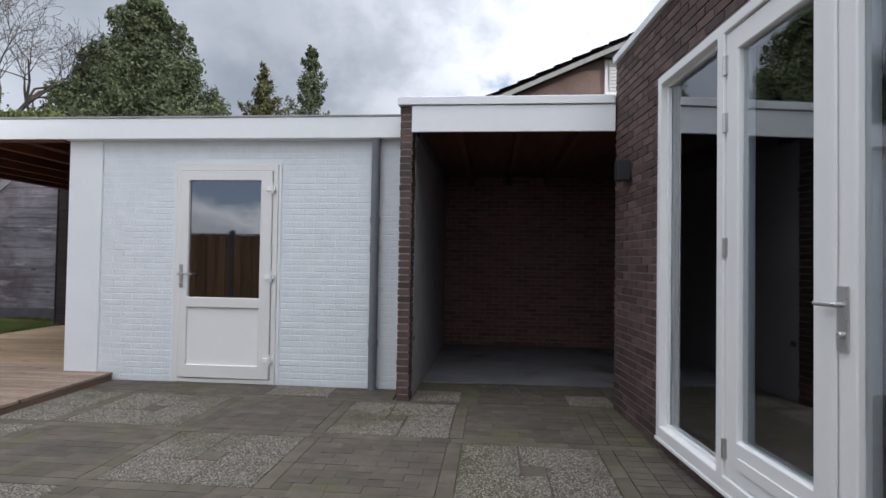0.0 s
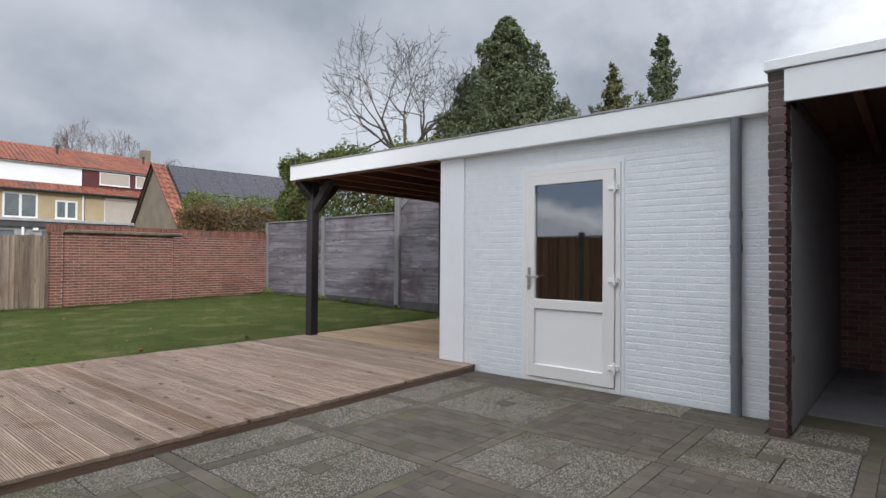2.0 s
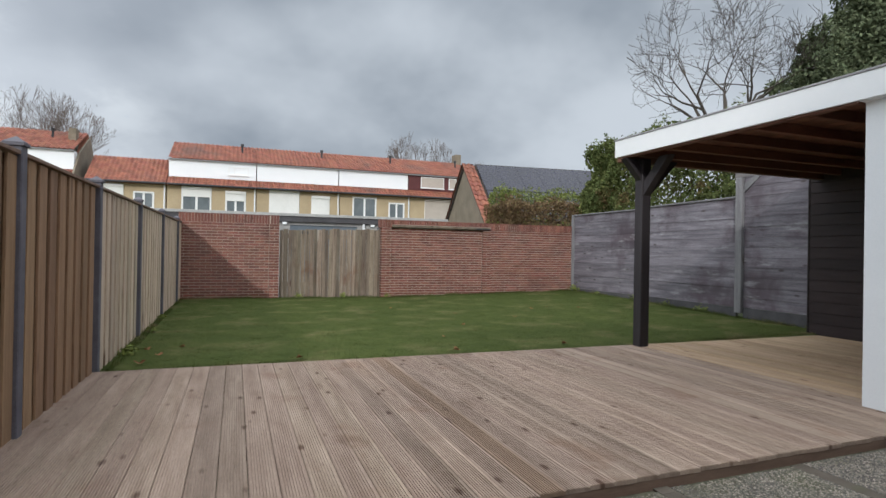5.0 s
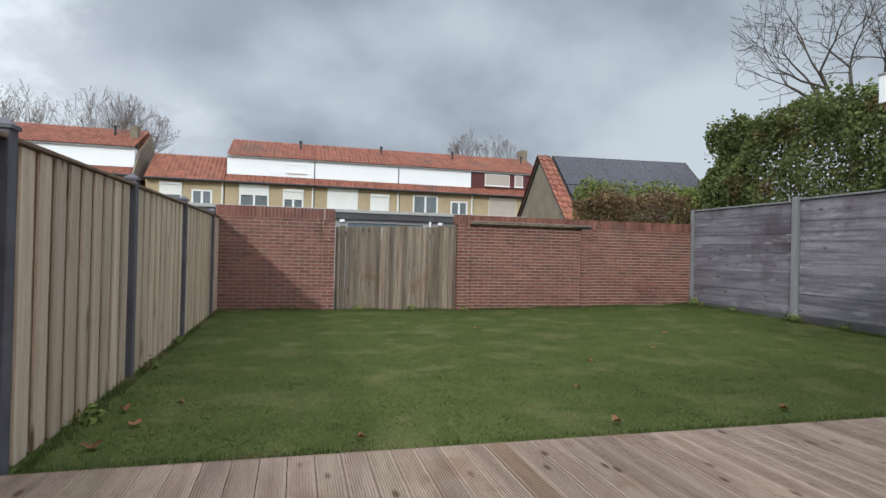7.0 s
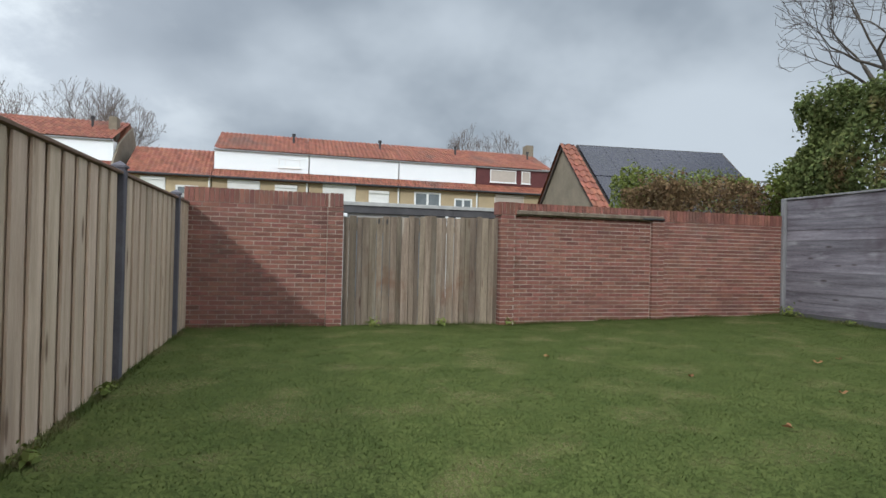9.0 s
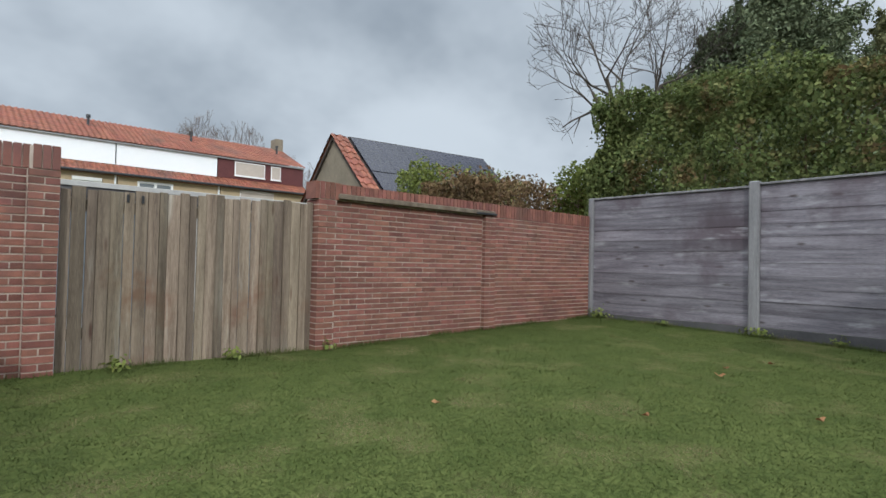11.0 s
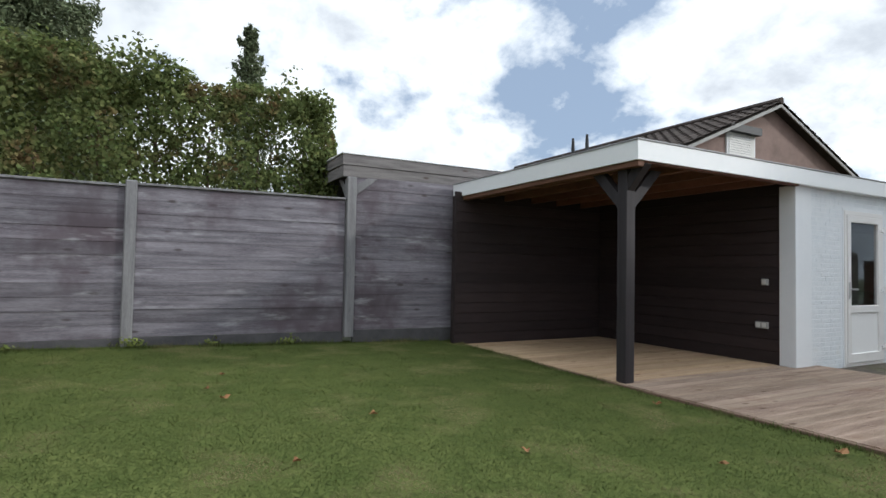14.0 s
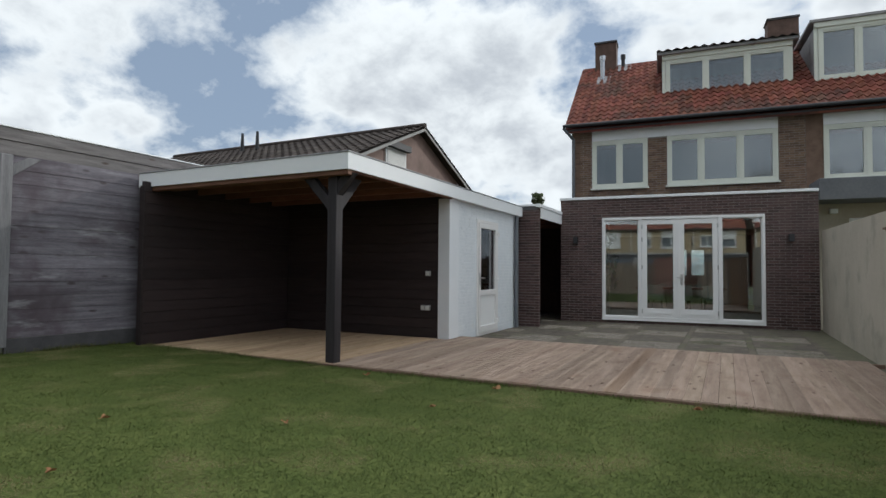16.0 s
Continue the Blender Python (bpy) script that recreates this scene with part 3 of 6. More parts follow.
def build_lawn():
    nx, ny = 60, 48
    x0, x1, y0, y1 = -5.75, 4.10, 8.34, 15.68
    verts, faces = [], []
    for j in range(ny + 1):
        for i in range(nx + 1):
            x, y = x0 + (x1 - x0) * i / nx, y0 + (y1 - y0) * j / ny
            verts.append((x, y, lawn_height(x, y)))
    for j in range(ny):
        for i in range(nx):
            k = j * (nx + 1) + i
            faces.append((k, k + 1, k + nx + 2, k + nx + 1))
    lawn = raw_part("lawn", verts, faces, TURF, None, smooth=True)
    tagged(lawn, "short green lawn with worn yellowish patches", "lawn", kind="structure")
    rng = np.random.default_rng(3)
    n = 520000
    px, py = rng.uniform(x0, x1 - 0.04, n), rng.uniform(y0 + 0.05, y1 - 0.1, n)
    edge = np.minimum.reduce([px - x0, x1 - px, py - y0, y1 - py])
    h = rng.uniform(0.004, 0.011, n) * np.where((edge < 0.16) & (rng.random(n) < 0.6), rng.uniform(1.5, 3.6, n), 1.0)
    pz = np.array([lawn_height(a, b) for a, b in zip(px, py)]) - 0.0005
    lean = rng.uniform(0, 2 * np.pi, n)
    ang = lean - np.pi / 2
    w = rng.uniform(0.002, 0.0042, n)
    length = rng.uniform(0.016, 0.034, n)
    tuft = np.array([noise.noise(Vector((a * 4.0, b * 4.0, 2))) for a, b in zip(px, py)]) + rng.normal(0, 0.35, n) > 0.30
    h, length = np.where(tuft, h * 1.5, h), np.where(tuft, length * 0.8, length)
    lx, ly = np.cos(lean) * length, np.sin(lean) * length
    dx, dy = np.cos(ang) * w, np.sin(ang) * w
    v = np.empty((n, 3, 3))
    v[:, 0] = np.stack([px - dx, py - dy, pz], 1)
    v[:, 1] = np.stack([px + dx, py + dy, pz], 1)
    v[:, 2] = np.stack([px + lx, py + ly, pz + h], 1)
    me = bpy.data.meshes.new("grass")
    me.vertices.add(n * 3)
    me.vertices.foreach_set("co", v.ravel())
    me.loops.add(n * 3)
    me.loops.foreach_set("vertex_index", np.arange(n * 3))
    me.polygons.add(n)
    me.polygons.foreach_set("loop_start", np.arange(n) * 3)
    me.update(calc_edges=True)
    me.materials.append(GRASS)
    ob = new("grass", me)
    tagged(ob, "short mown green grass blades on the lawn", "grass", kind="stuff")


def grass_fringe():
    """Longer uncut grass along the wall, the fences and the deck's edge."""
    rng = np.random.default_rng(17)
    v, f = [], []
    runs = (((-5.68, 15.60), (4.0, 15.60), 9000, 1.0), ((-5.66, 8.5), (-5.62, 15.5), 5000, 0.8), ((3.80, 8.6), (4.02, 15.5), 6000, 1.0), ((-5.7, 8.375), (3.7, 8.375), 9000, 0.75))
    for (ax, ay), (bx, by), n, tall in runs:
        d = Vector((bx - ax, by - ay, 0)).normalized()
        side = Vector((-d.y, d.x, 0))
        for k in range(n):
            t, o = rng.random(), rng.normal(0, 0.022)
            x, y = ax + (bx - ax) * t + side.x * o, ay + (by - ay) * t + side.y * o
            if noise.noise(Vector((x * 2.2, y * 2.2, 4))) + rng.normal(0, 0.3) < -0.05 or y > 15.63 or y < 8.36:
                continue
            z = lawn_height(x, y) - 0.003
            h = tall * rng.uniform(0.02, 0.075) * (0.7 + 0.6 * rng.random())
            a, w, lean = rng.uniform(0, 6.28), rng.uniform(0.002, 0.0045), rng.uniform(0.1, 0.7) * h
            ca, sa = math.cos(a), math.sin(a)
            m = len(v)
            v += [(x - sa * w, y + ca * w, z), (x + sa * w, y - ca * w, z), (x + ca * lean, y + sa * lean, z + h)]
            f.append((m, m + 1, m + 2))
    ob = raw_part("grass_fringe", v, f, GRASS, None)
    tagged(ob, "longer uncut grass along wall and deck", "grass", kind="stuff")


build_lawn()
grass_fringe()

# ---- garden shed with veranda ----
SHED = thing("garden_shed", (1.8, 5.2, 0), "white painted brick shed with black-clad veranda", "shed")
FW = Face(0, 2.0, 0, 1, -1, 0)      # white front: u along +y
WALL_T = 2.415
bm = bmesh.new()
DOOR = (1.25, 2.30, 0.0, 2.17)
wall_core(bm, FW, 0.0, 3.10, -0.05, WALL_T, -0.2, -0.002, [DOOR])
shed_wall = part("wall", bm, WHITE_RENDER, SHED, "white painted brick front wall")
bm = bmesh.new()
FW.box(bm, 3.10, 3.462, 0.02, WALL_T, -0.2, 0.016)
part("corner_render", bm, WHITE_RENDER, SHED, "smooth white rendered corner strip", bevel=0.006)
# door
bm = bmesh.new()
wall_core(bm, FW, 1.25, 2.30, 0.0, 2.17, -0.08, 0.018, [(1.30, 2.25, 0.045, 2.11)])
shed_door = part("door", bm, CREAM_PVC, SHED, "white plastic shed door with glazed upper half", bevel=0.004)
bm = bmesh.new()
L0, L1, LB, LT = 1.305, 2.245, 0.05, 2.105
wall_core(bm, FW, L0, L1, LB, LT, -0.05, 0.034, [(1.42, 2.16, 0.18, 0.745), (1.42, 2.16, 0.845, 2.01)])
part("leaf", bm, CREAM_PVC, shed_door, bevel=0.006)
bm = bmesh.new()
FW.box(bm, 1.42, 2.16, 0.18, 0.745, -0.02, 0.012)
part("panel", bm, WHITE_PVC, shed_door)
bm = bmesh.new()
FW.box(bm, 1.42, 2.16, 0.845, 2.01, -0.005, 0.004)
part("pane", bm, GLASS_SHED, shed_door, "reflecting glass pane").visible_shadow = False
bm = bmesh.new()
FW.box(bm, 2.205, 2.238, 0.94, 1.17, 0.034, 0.046)
rod(bm, FW.at(2.222, 1.075, 0.04), FW.at(2.222, 1.075, 0.085), 0.011)
FW.box(bm, 2.09, 2.232, 1.064, 1.086, 0.075, 0.092)
rod(bm, FW.at(2.222, 0.98, 0.04), FW.at(2.222, 0.98, 0.054), 0.012)
part("door_handle", bm, STEEL, shed_door, "steel lever handle on a long plate", bevel=0.002)
for z in (0.24, 1.06, 1.93):
    bm = bmesh.new()
    FW.box(bm, 1.268, 1.36, z - 0.022, z + 0.022, 0.018, 0.050)
    rod(bm, FW.at(1.295, z - 0.05, 0.05), FW.at(1.295, z + 0.05, 0.05), 0.013)
    part("hinge", bm, WHITE_PVC, shed_door, bevel=0.002)
bm = bmesh.new()
FW.box(bm, 1.22, 1.247, 0.0, 2.20, -0.02, 0.008)
FW.box(bm, 2.303, 2.33, 0.0, 2.20, -0.02, 0.008)
FW.box(bm, 1.247, 2.303, 2.173, 2.20, -0.02, 0.008)
part("door_surround", bm, WHITE_RENDER, SHED)
# shed inside and other walls
bm = bmesh.new()
box(bm, 0.2, 3.5, 2.0, 2.1, 0, WALL_T)
box(bm, 3.4, 3.5, 2.1, 5.3, 0, WALL_T)
box(bm, 0.2, 3.5, 5.3, 5.40, 0, WALL_T)
part("inner_wall", bm, INSIDE_DARK, SHED)
bm = bmesh.new()
box(bm, 0.2, 3.5, 2.1, 5.3, -0.01, 0.03)
part("shed_floor", bm, CONCRETE, SHED)
# black horizontal cladding on the shed's side and the veranda's back
NB = 15
clad = []
for k in range(NB):
    z0, z1 = 0.075 + k * (2.408 / NB), 0.075 + (k + 1) * (2.408 / NB)
    clad.append((Vector((1.755, 5.435, (z0 + z1) / 2)), Vector((1, 0, 0)), Vector((0, 1, 0)), (1.73, 0.014, (z1 - z0) / 2 - 0.004)))
    clad.append((Vector((3.51, 6.965, (z0 + z1) / 2)), Vector((0, 1, 0)), Vector((-1, 0, 0)), (1.515, 0.014, (z1 - z0) / 2 - 0.004)))
bm = bmesh.new()
box(bm, 0.03, 3.56, 5.40, 5.424, 0.0, 2.488)
box(bm, 3.524, 3.58, 5.43, 8.48, 0.0, 2.488)
black_wall = part("black_wall", bm, BLACK_WOOD, SHED, "black stained horizontal board cladding")
pieces("cladding_board", clad, BLACK_WOOD, black_wall, jitter=(0.001, 0.0))
bm = bmesh.new()
box(bm, 3.49, 3.585, 8.485, 8.51, 0.05, WALL_T)
part("end_post", bm, BLACK_WOOD, SHED, bevel=0.004)
# roof: deck, felt, fascia, ceiling, joists
RX0, RX1, RY0, RY1 = -0.075, 3.78, 1.97, 8.375
bm = bmesh.new()
box(bm, RX0, RX1, RY0, RY1, 2.515, 2.595)
part("roof", bm, BITUMEN, SHED)
bm = bmesh.new()
box(bm, RX0 - 0.022, RX0, RY0, RY1 + 0.022, 2.415, 2.620)
box(bm, RX0, RX1, RY1, RY1 + 0.022, 2.415, 2.620)
part("fascia", bm, WHITE_TRIM, SHED, "white fascia board along the flat roof", bevel=0.003)
bm = bmesh.new()
box(bm, RX0 - 0.03, RX0 + 0.06, RY0, RY1 + 0.03, 2.622, 2.640)
box(bm, RX0 + 0.06, RX1, RY1 - 0.06, RY1 + 0.03, 2.622, 2.640)
part("roof_trim", bm, LEAD, SHED, "grey metal roof edge trim", bevel=0.002)
bm = bmesh.new()
box(bm, RX0, 0.0, RY0, 5.47, 2.410, 2.430)
part("soffit", bm, WHITE_TRIM, SHED)
bm = bmesh.new()
k = RX0
while k < RX1 - 0.05:
    box(bm, k, min(k + 0.135, RX1), 5.47, RY1, 2.490, 2.510)
    k += 0.142
part("veranda_ceiling", bm, CEIL_WOOD, SHED, "brown boarded veranda ceiling")
for y in (5.9, 6.45, 7.0, 7.55, 8.05):
    bm = bmesh.new()
    box(bm, 0.0, 3.49, y - 0.03, y + 0.03, 2.390, 2.489)
    part("joist", bm, CEIL_WOOD, SHED, bevel=0.004)
bm = bmesh.new()
box(bm, RX0, RX1, RY1 - 0.10, RY1 - 0.003, 2.355, 2.489)
part("front_beam", bm, CEIL_WOOD, SHED, bevel=0.005)
bm = bmesh.new()
box(bm, RX0 + 0.003, 0.0 - 0.004, 5.475, RY1 - 0.105, 2.395, 2.489)
part("side_beam", bm, CEIL_WOOD, SHED, bevel=0.005)
PX, PY = 0.21, 8.235
bm = bmesh.new()
box(bm, PX - 0.068, PX + 0.068, PY - 0.068, PY + 0.068, 0.065, 2.395)
post = part("post", bm, POST_WOOD, SHED, "charcoal stained timber veranda post", bevel=0.008)
for d in ((1, 0), (-1, 0), (0, -1)):
    bm = bmesh.new()
    reach = 0.42 if d[0] >= 0 else 0.23
    d3, s3 = Vector((d[0], d[1], 0)), Vector((d[1], d[0], 0))
    o = Vector((PX, PY, 0))
    pts = [o + d3 * 0.066 + Vector((0, 0, 2.355 - reach)), o + d3 * 0.066 + Vector((0, 0, 2.355 - reach + 0.17)), o + d3 * (reach - 0.09) + Vector((0, 0, 2.387)), o + d3 * (reach + 0.08) + Vector((0, 0, 2.387))]
    prism(bm, [p - s3 * 0.05 for p in pts], s3 * 0.10)
    part("brace", bm, POST_WOOD, SHED, bevel=0.004)
# downpipe
bm = bmesh.new()
rod(bm, (-0.06, 2.265, 0.0), (-0.06, 2.265, 2.405), 0.042, sides=16)
downpipe = part("downpipe", bm, ZINC, SHED, "grey round plastic downpipe", smooth=False)
for z in (0.45, 1.35, 1.62):
    bm = bmesh.new()
    rod(bm, (-0.06, 2.265, z - 0.03), (-0.06, 2.265, z + 0.03), 0.048, sides=16)
    part("collar", bm, ZINC, downpipe)
# sockets on the black wall
for z, n in ((1.155, 1), (0.575, 2)):
    so = thing("wall_socket", (0.38, 5.45, z), "grey outdoor socket on black boards", "socket", "veranda sockets")
    bm = bmesh.new()
    box(bm, 0.34, 0.34 + 0.085 * n, 5.45, 5.495, z - 0.045, z + 0.045)
    part("housing", bm, SOCKET, so, bevel=0.006)
    for j in range(n):
        bm = bmesh.new()
        box(bm, 0.352 + 0.085 * j, 0.412 + 0.085 * j, 5.495, 5.503, z - 0.03, z + 0.035)
        part("flap", bm, SOCKET_FACE, so, "pale socket flap", bevel=0.003)

# ---- carport beside the house ----
CAR = thing("carport", (1.3, 0.9, 0), "dark flat-roofed carport with white fascia", "carport")
bm = bmesh.new()
box(bm, -0.462, 3.3, 1.862, 1.948, -0.05, 2.60)
pillar = part("side_wall", bm, DARK_MORTAR, CAR, "dark brick wall end beside the shed")
bm = bmesh.new()
box(bm, -0.28, 3.1, 1.846, 1.860, 0.0, 2.40)
part("inner_render", bm, GREY_RENDER, CAR, "pale grey rendered inner wall")
FB = Face(3.1, -2.4, 0, 1, -1, 0)
bm = bmesh.new()
FB.box(bm, 0, 4.25, -0.05, 2.6, -0.2, -0.008)
back = part("back_wall", bm, DARK_MORTAR, CAR)
bm = bmesh.new()
box(bm, -0.42, 3.3, -2.6, -2.4, -0.05, 2.6)
part("end_wall", bm, DARK_BRICK, CAR)
bm = bmesh.new()
box(bm, 0.40, 3.09, -2.39, 1.84, -0.011, 0.002)
part("carport_floor", bm, CARPORT_FLOOR, CAR, "dusty grey concrete floor slab")
bm = bmesh.new()
box(bm, -0.44, 3.3, -2.5, 1.97, 2.56, 2.64)
part("roof", bm, BITUMEN, CAR)
bm = bmesh.new()
box(bm, -0.43, 3.1, -2.4, 1.846, 2.53, 2.556)
part("carport_ceiling", bm, CEIL_WOOD, CAR)
for y in (-1.3, -0.75, -0.2, 0.35, 0.9, 1.45):
    bm = bmesh.new()
    box(bm, -0.44, 3.09, y - 0.03, y + 0.03, 2.40, 2.528)
    part("beam", bm, CEIL_WOOD, CAR, bevel=0.004)
bm = bmesh.new()
box(bm, -0.482, -0.452, 0.095, 1.86, 2.38, 2.612)
part("fascia", bm, WHITE_TRIM, CAR, "white fascia panel of the carport", bevel=0.003)
bm = bmesh.new()
box(bm, -0.50, -0.40, 0.10, 1.985, 2.618, 2.69)
box(bm, -0.40, 3.3, 1.93, 1.985, 2.642, 2.69)
part("roof_trim", bm, WHITE_TRIM, CAR, "white metal roof edge", bevel=0.004)

# ---- deck ----
DK = thing("deck", (-1.0, 6.7, 0), "low deck of weathered grooved softwood boards", "deck")


def deck_front(x):
    return 4.80 + (x + 5.75) * 0.030


def build_deck():
    x0, x1 = -5.755, 3.49
    w, gap = 0.1425, 0.004
    n = round((x1 - x0) / w)
    rng = random.Random(8)
    grooves = 9
    for i in range(n):
        a = x0 + i * w
        b = a + w - gap
        y0 = deck_front(a) - 0.028 if a < -0.01 else 5.455
        y1 = 8.33
        prof = [(a, 0.045), (a, 0.066)]
        g = (b - a - 0.012) / grooves
        ribbed = a < -1.2 or rng.random() < 0.35
        for k in range(grooves):
            s = a + 0.006 + k * g
            prof += [(s, 0.070), (s + g * 0.50, 0.070)] + ([(s + g * 0.56, 0.0640), (s + g * 0.94, 0.0640)] if ribbed else [])
        prof += [(b, 0.066), (b, 0.045)]
        dz = rng.uniform(-0.0015, 0.0015)
        cuts = [y0 + rng.uniform(-0.004, 0.004), y1]
        for c, d in zip(cuts, cuts[1:]):
            verts = [(x, c, z + dz) for x, z in prof] + [(x, d - 0.003, z + dz) for x, z in prof]
            m = len(prof)
            faces = [(k, k + 1, m + k + 1, m + k) for k in range(m - 1)] + [tuple(range(m))[::-1], tuple(range(m, 2 * m))]
            dark = abs(a + 3.12) < 0.071
            raw_part("plank", verts, faces, DECK_DARK if dark else DECK_FRESH if a > 0.1 else DECK, DK, "darker brown board" if dark else "")
    bm = bmesh.new()
    prism(bm, [(-5.93, deck_front(-5.93) - 0.025, -0.02), (0.0, deck_front(0.0) - 0.025, -0.02), (0.0, deck_front(0.0) + 0.01, -0.02), (-5.93, deck_front(-5.93) + 0.01, -0.02)], (0, 0, 0.062))
    part("edge_board", bm, DECK_EDGE, DK, "dark brown edge board", bevel=0.004)
    bm = bmesh.new()
    box(bm, -5.7, 3.48, 8.332, 8.358, -0.03, 0.062)
    part("edge_board", bm, DECK_EDGE, DK, bevel=0.004)
    bm = bmesh.new()
    for y in (5.2, 6.0, 6.8, 7.6, 8.2):
        box(bm, -5.7, 3.6 if y > 5.5 else -0.02, y, y + 0.06, -0.05, 0.044)
    part("subframe", bm, DECK_EDGE, DK)


build_deck()

# ---- brick garden wall with gate ----
WG = Face(-5.70, 15.645, 1, 0, 0, -1)
GATE = (2.07, 4.42)
GZ = -0.05
TOPZ = 1.945


def garden_wall():
    bm = bmesh.new()
    WG.box(bm, 0.0, GATE[0] - 0.01, GZ, TOPZ - 0.01, -0.21, -0.008)
    WG.box(bm, GATE[1] + 0.01, 9.84, GZ, TOPZ - 0.03, -0.21, -0.008)
    WG.box(bm, GATE[0] - 0.212, GATE[0] - 0.008, GZ, TOPZ - 0.01, -0.008, 0.052)
    WG.box(bm, GATE[1] + 0.008, GATE[1] + 0.232, GZ, TOPZ - 0.01, -0.008, 0.052)
    WG.box(bm, 7.078, 7.292, GZ, 1.79, -0.008, 0.052)
    core = structure("wall_garden", bm, RED_MORTAR, "red brick garden wall with pale mortar and piers", "wall")
    cap = 0.19
    b = brick_boxes(WG, 0.0, GATE[0] - 0.22, GZ, TOPZ - cap, joint=0.0135, upright=0.0105)
    b += brick_boxes(WG, GATE[1] + 0.24, 7.07, GZ, 1.76, joint=0.0135, upright=0.0105)
    b += brick_boxes(WG, 7.30, 9.84, GZ, TOPZ - cap, joint=0.0135, upright=0.0105)
    for u0, u1, top in ((GATE[0] - 0.22, GATE[0], TOPZ - cap), (GATE[1], GATE[1] + 0.24, TOPZ - cap), (7.07, 7.30, 1.80)):
        b += brick_boxes(WG, u0, u1, GZ, top, face=0.06, depth=0.27 if u0 < 6 else 0.065)
    # upright bricks along the top
    u = 0.0
    while u < 9.80:
        if not (GATE[0] - 0.01 < u < GATE[1] - 0.05):
            proud = 0.06 if (GATE[0] - 0.22 <= u < GATE[0] or GATE[1] - 0.05 <= u < GATE[1] + 0.225) else 0.0
            lowz = TOPZ - cap if not (GATE[1] + 0.225 < u < 7.30) else 1.84
            b.append((WG.at(u + 0.031, (lowz + TOPZ) / 2 + 0.004, proud - 0.105), WG.u, WG.n, (0.0265, 0.109, (TOPZ - lowz) / 2)))
        u += 0.0625
    pieces("brick", b, RED_BRICK, core, 300, (0.5, 15.645, 1.0), (0.0025, 0.004), rest="bricks")
    li = thing("lintel", (-0.3, 15.64, 1.76), "weathered timber lintel along the brick wall", "lintel")
    bm = bmesh.new()
    WG.box(bm, GATE[1] + 0.245, 7.26, 1.772, 1.828, -0.02, 0.085)
    part("beam", bm, GATE_WOOD, li, bevel=0.006)
    bm = bmesh.new()
    WG.box(bm, 6.86, 7.27, 1.77, 1.80, 0.086, 0.10)
    part("clamp", bm, LAMP_BLACK, li, "dark metal clamp", bevel=0.003)


garden_wall()


def gate():
    g = thing("garden_gate", (-2.4, 15.64, 0.03), "weathered grey-brown wooden gate of upright boards", "gate")
    rng = random.Random(4)
    u = GATE[0] + 0.015
    while u < GATE[1] - 0.05:
        w = rng.uniform(0.068, 0.112)
        top = 1.645 + (u - GATE[0]) * 0.028 + rng.uniform(-0.022, 0.016)
        bm = bmesh.new()
        v = WG.box(bm, u, min(u + w - rng.uniform(0.003, 0.008), GATE[1] - 0.01), 0.03 + rng.uniform(0, 0.05), top, -0.07, -0.045 + rng.uniform(-0.014, 0.012))
        skew = rng.uniform(-0.004, 0.004)
        for q in v:
            if q.co.z > 1:
                q.co.x += skew
        part("board", bm, GATE_WOOD, g, bevel=0.003)
        u += w
    for z in (0.35, 1.45):
        bm = bmesh.new()
        WG.box(bm, GATE[0] + 0.02, GATE[1] - 0.02, z, z + 0.1, -0.115, -0.078)
        part("rail", bm, GATE_WOOD, g, bevel=0.004)
    bm = bmesh.new()
    for u in (GATE[0] + 0.50, GATE[0] + 0.62):
        WG.box(bm, u, u + 0.02, 1.55, 1.62, -0.044, -0.03)
    part("latch", bm, LAMP_BLACK, g, "rusty dark latch plates", bevel=0.002)


gate()


# ---- fences ----
def fence_x(y):
    return -5.775 + (y - 6.0) * 0.012


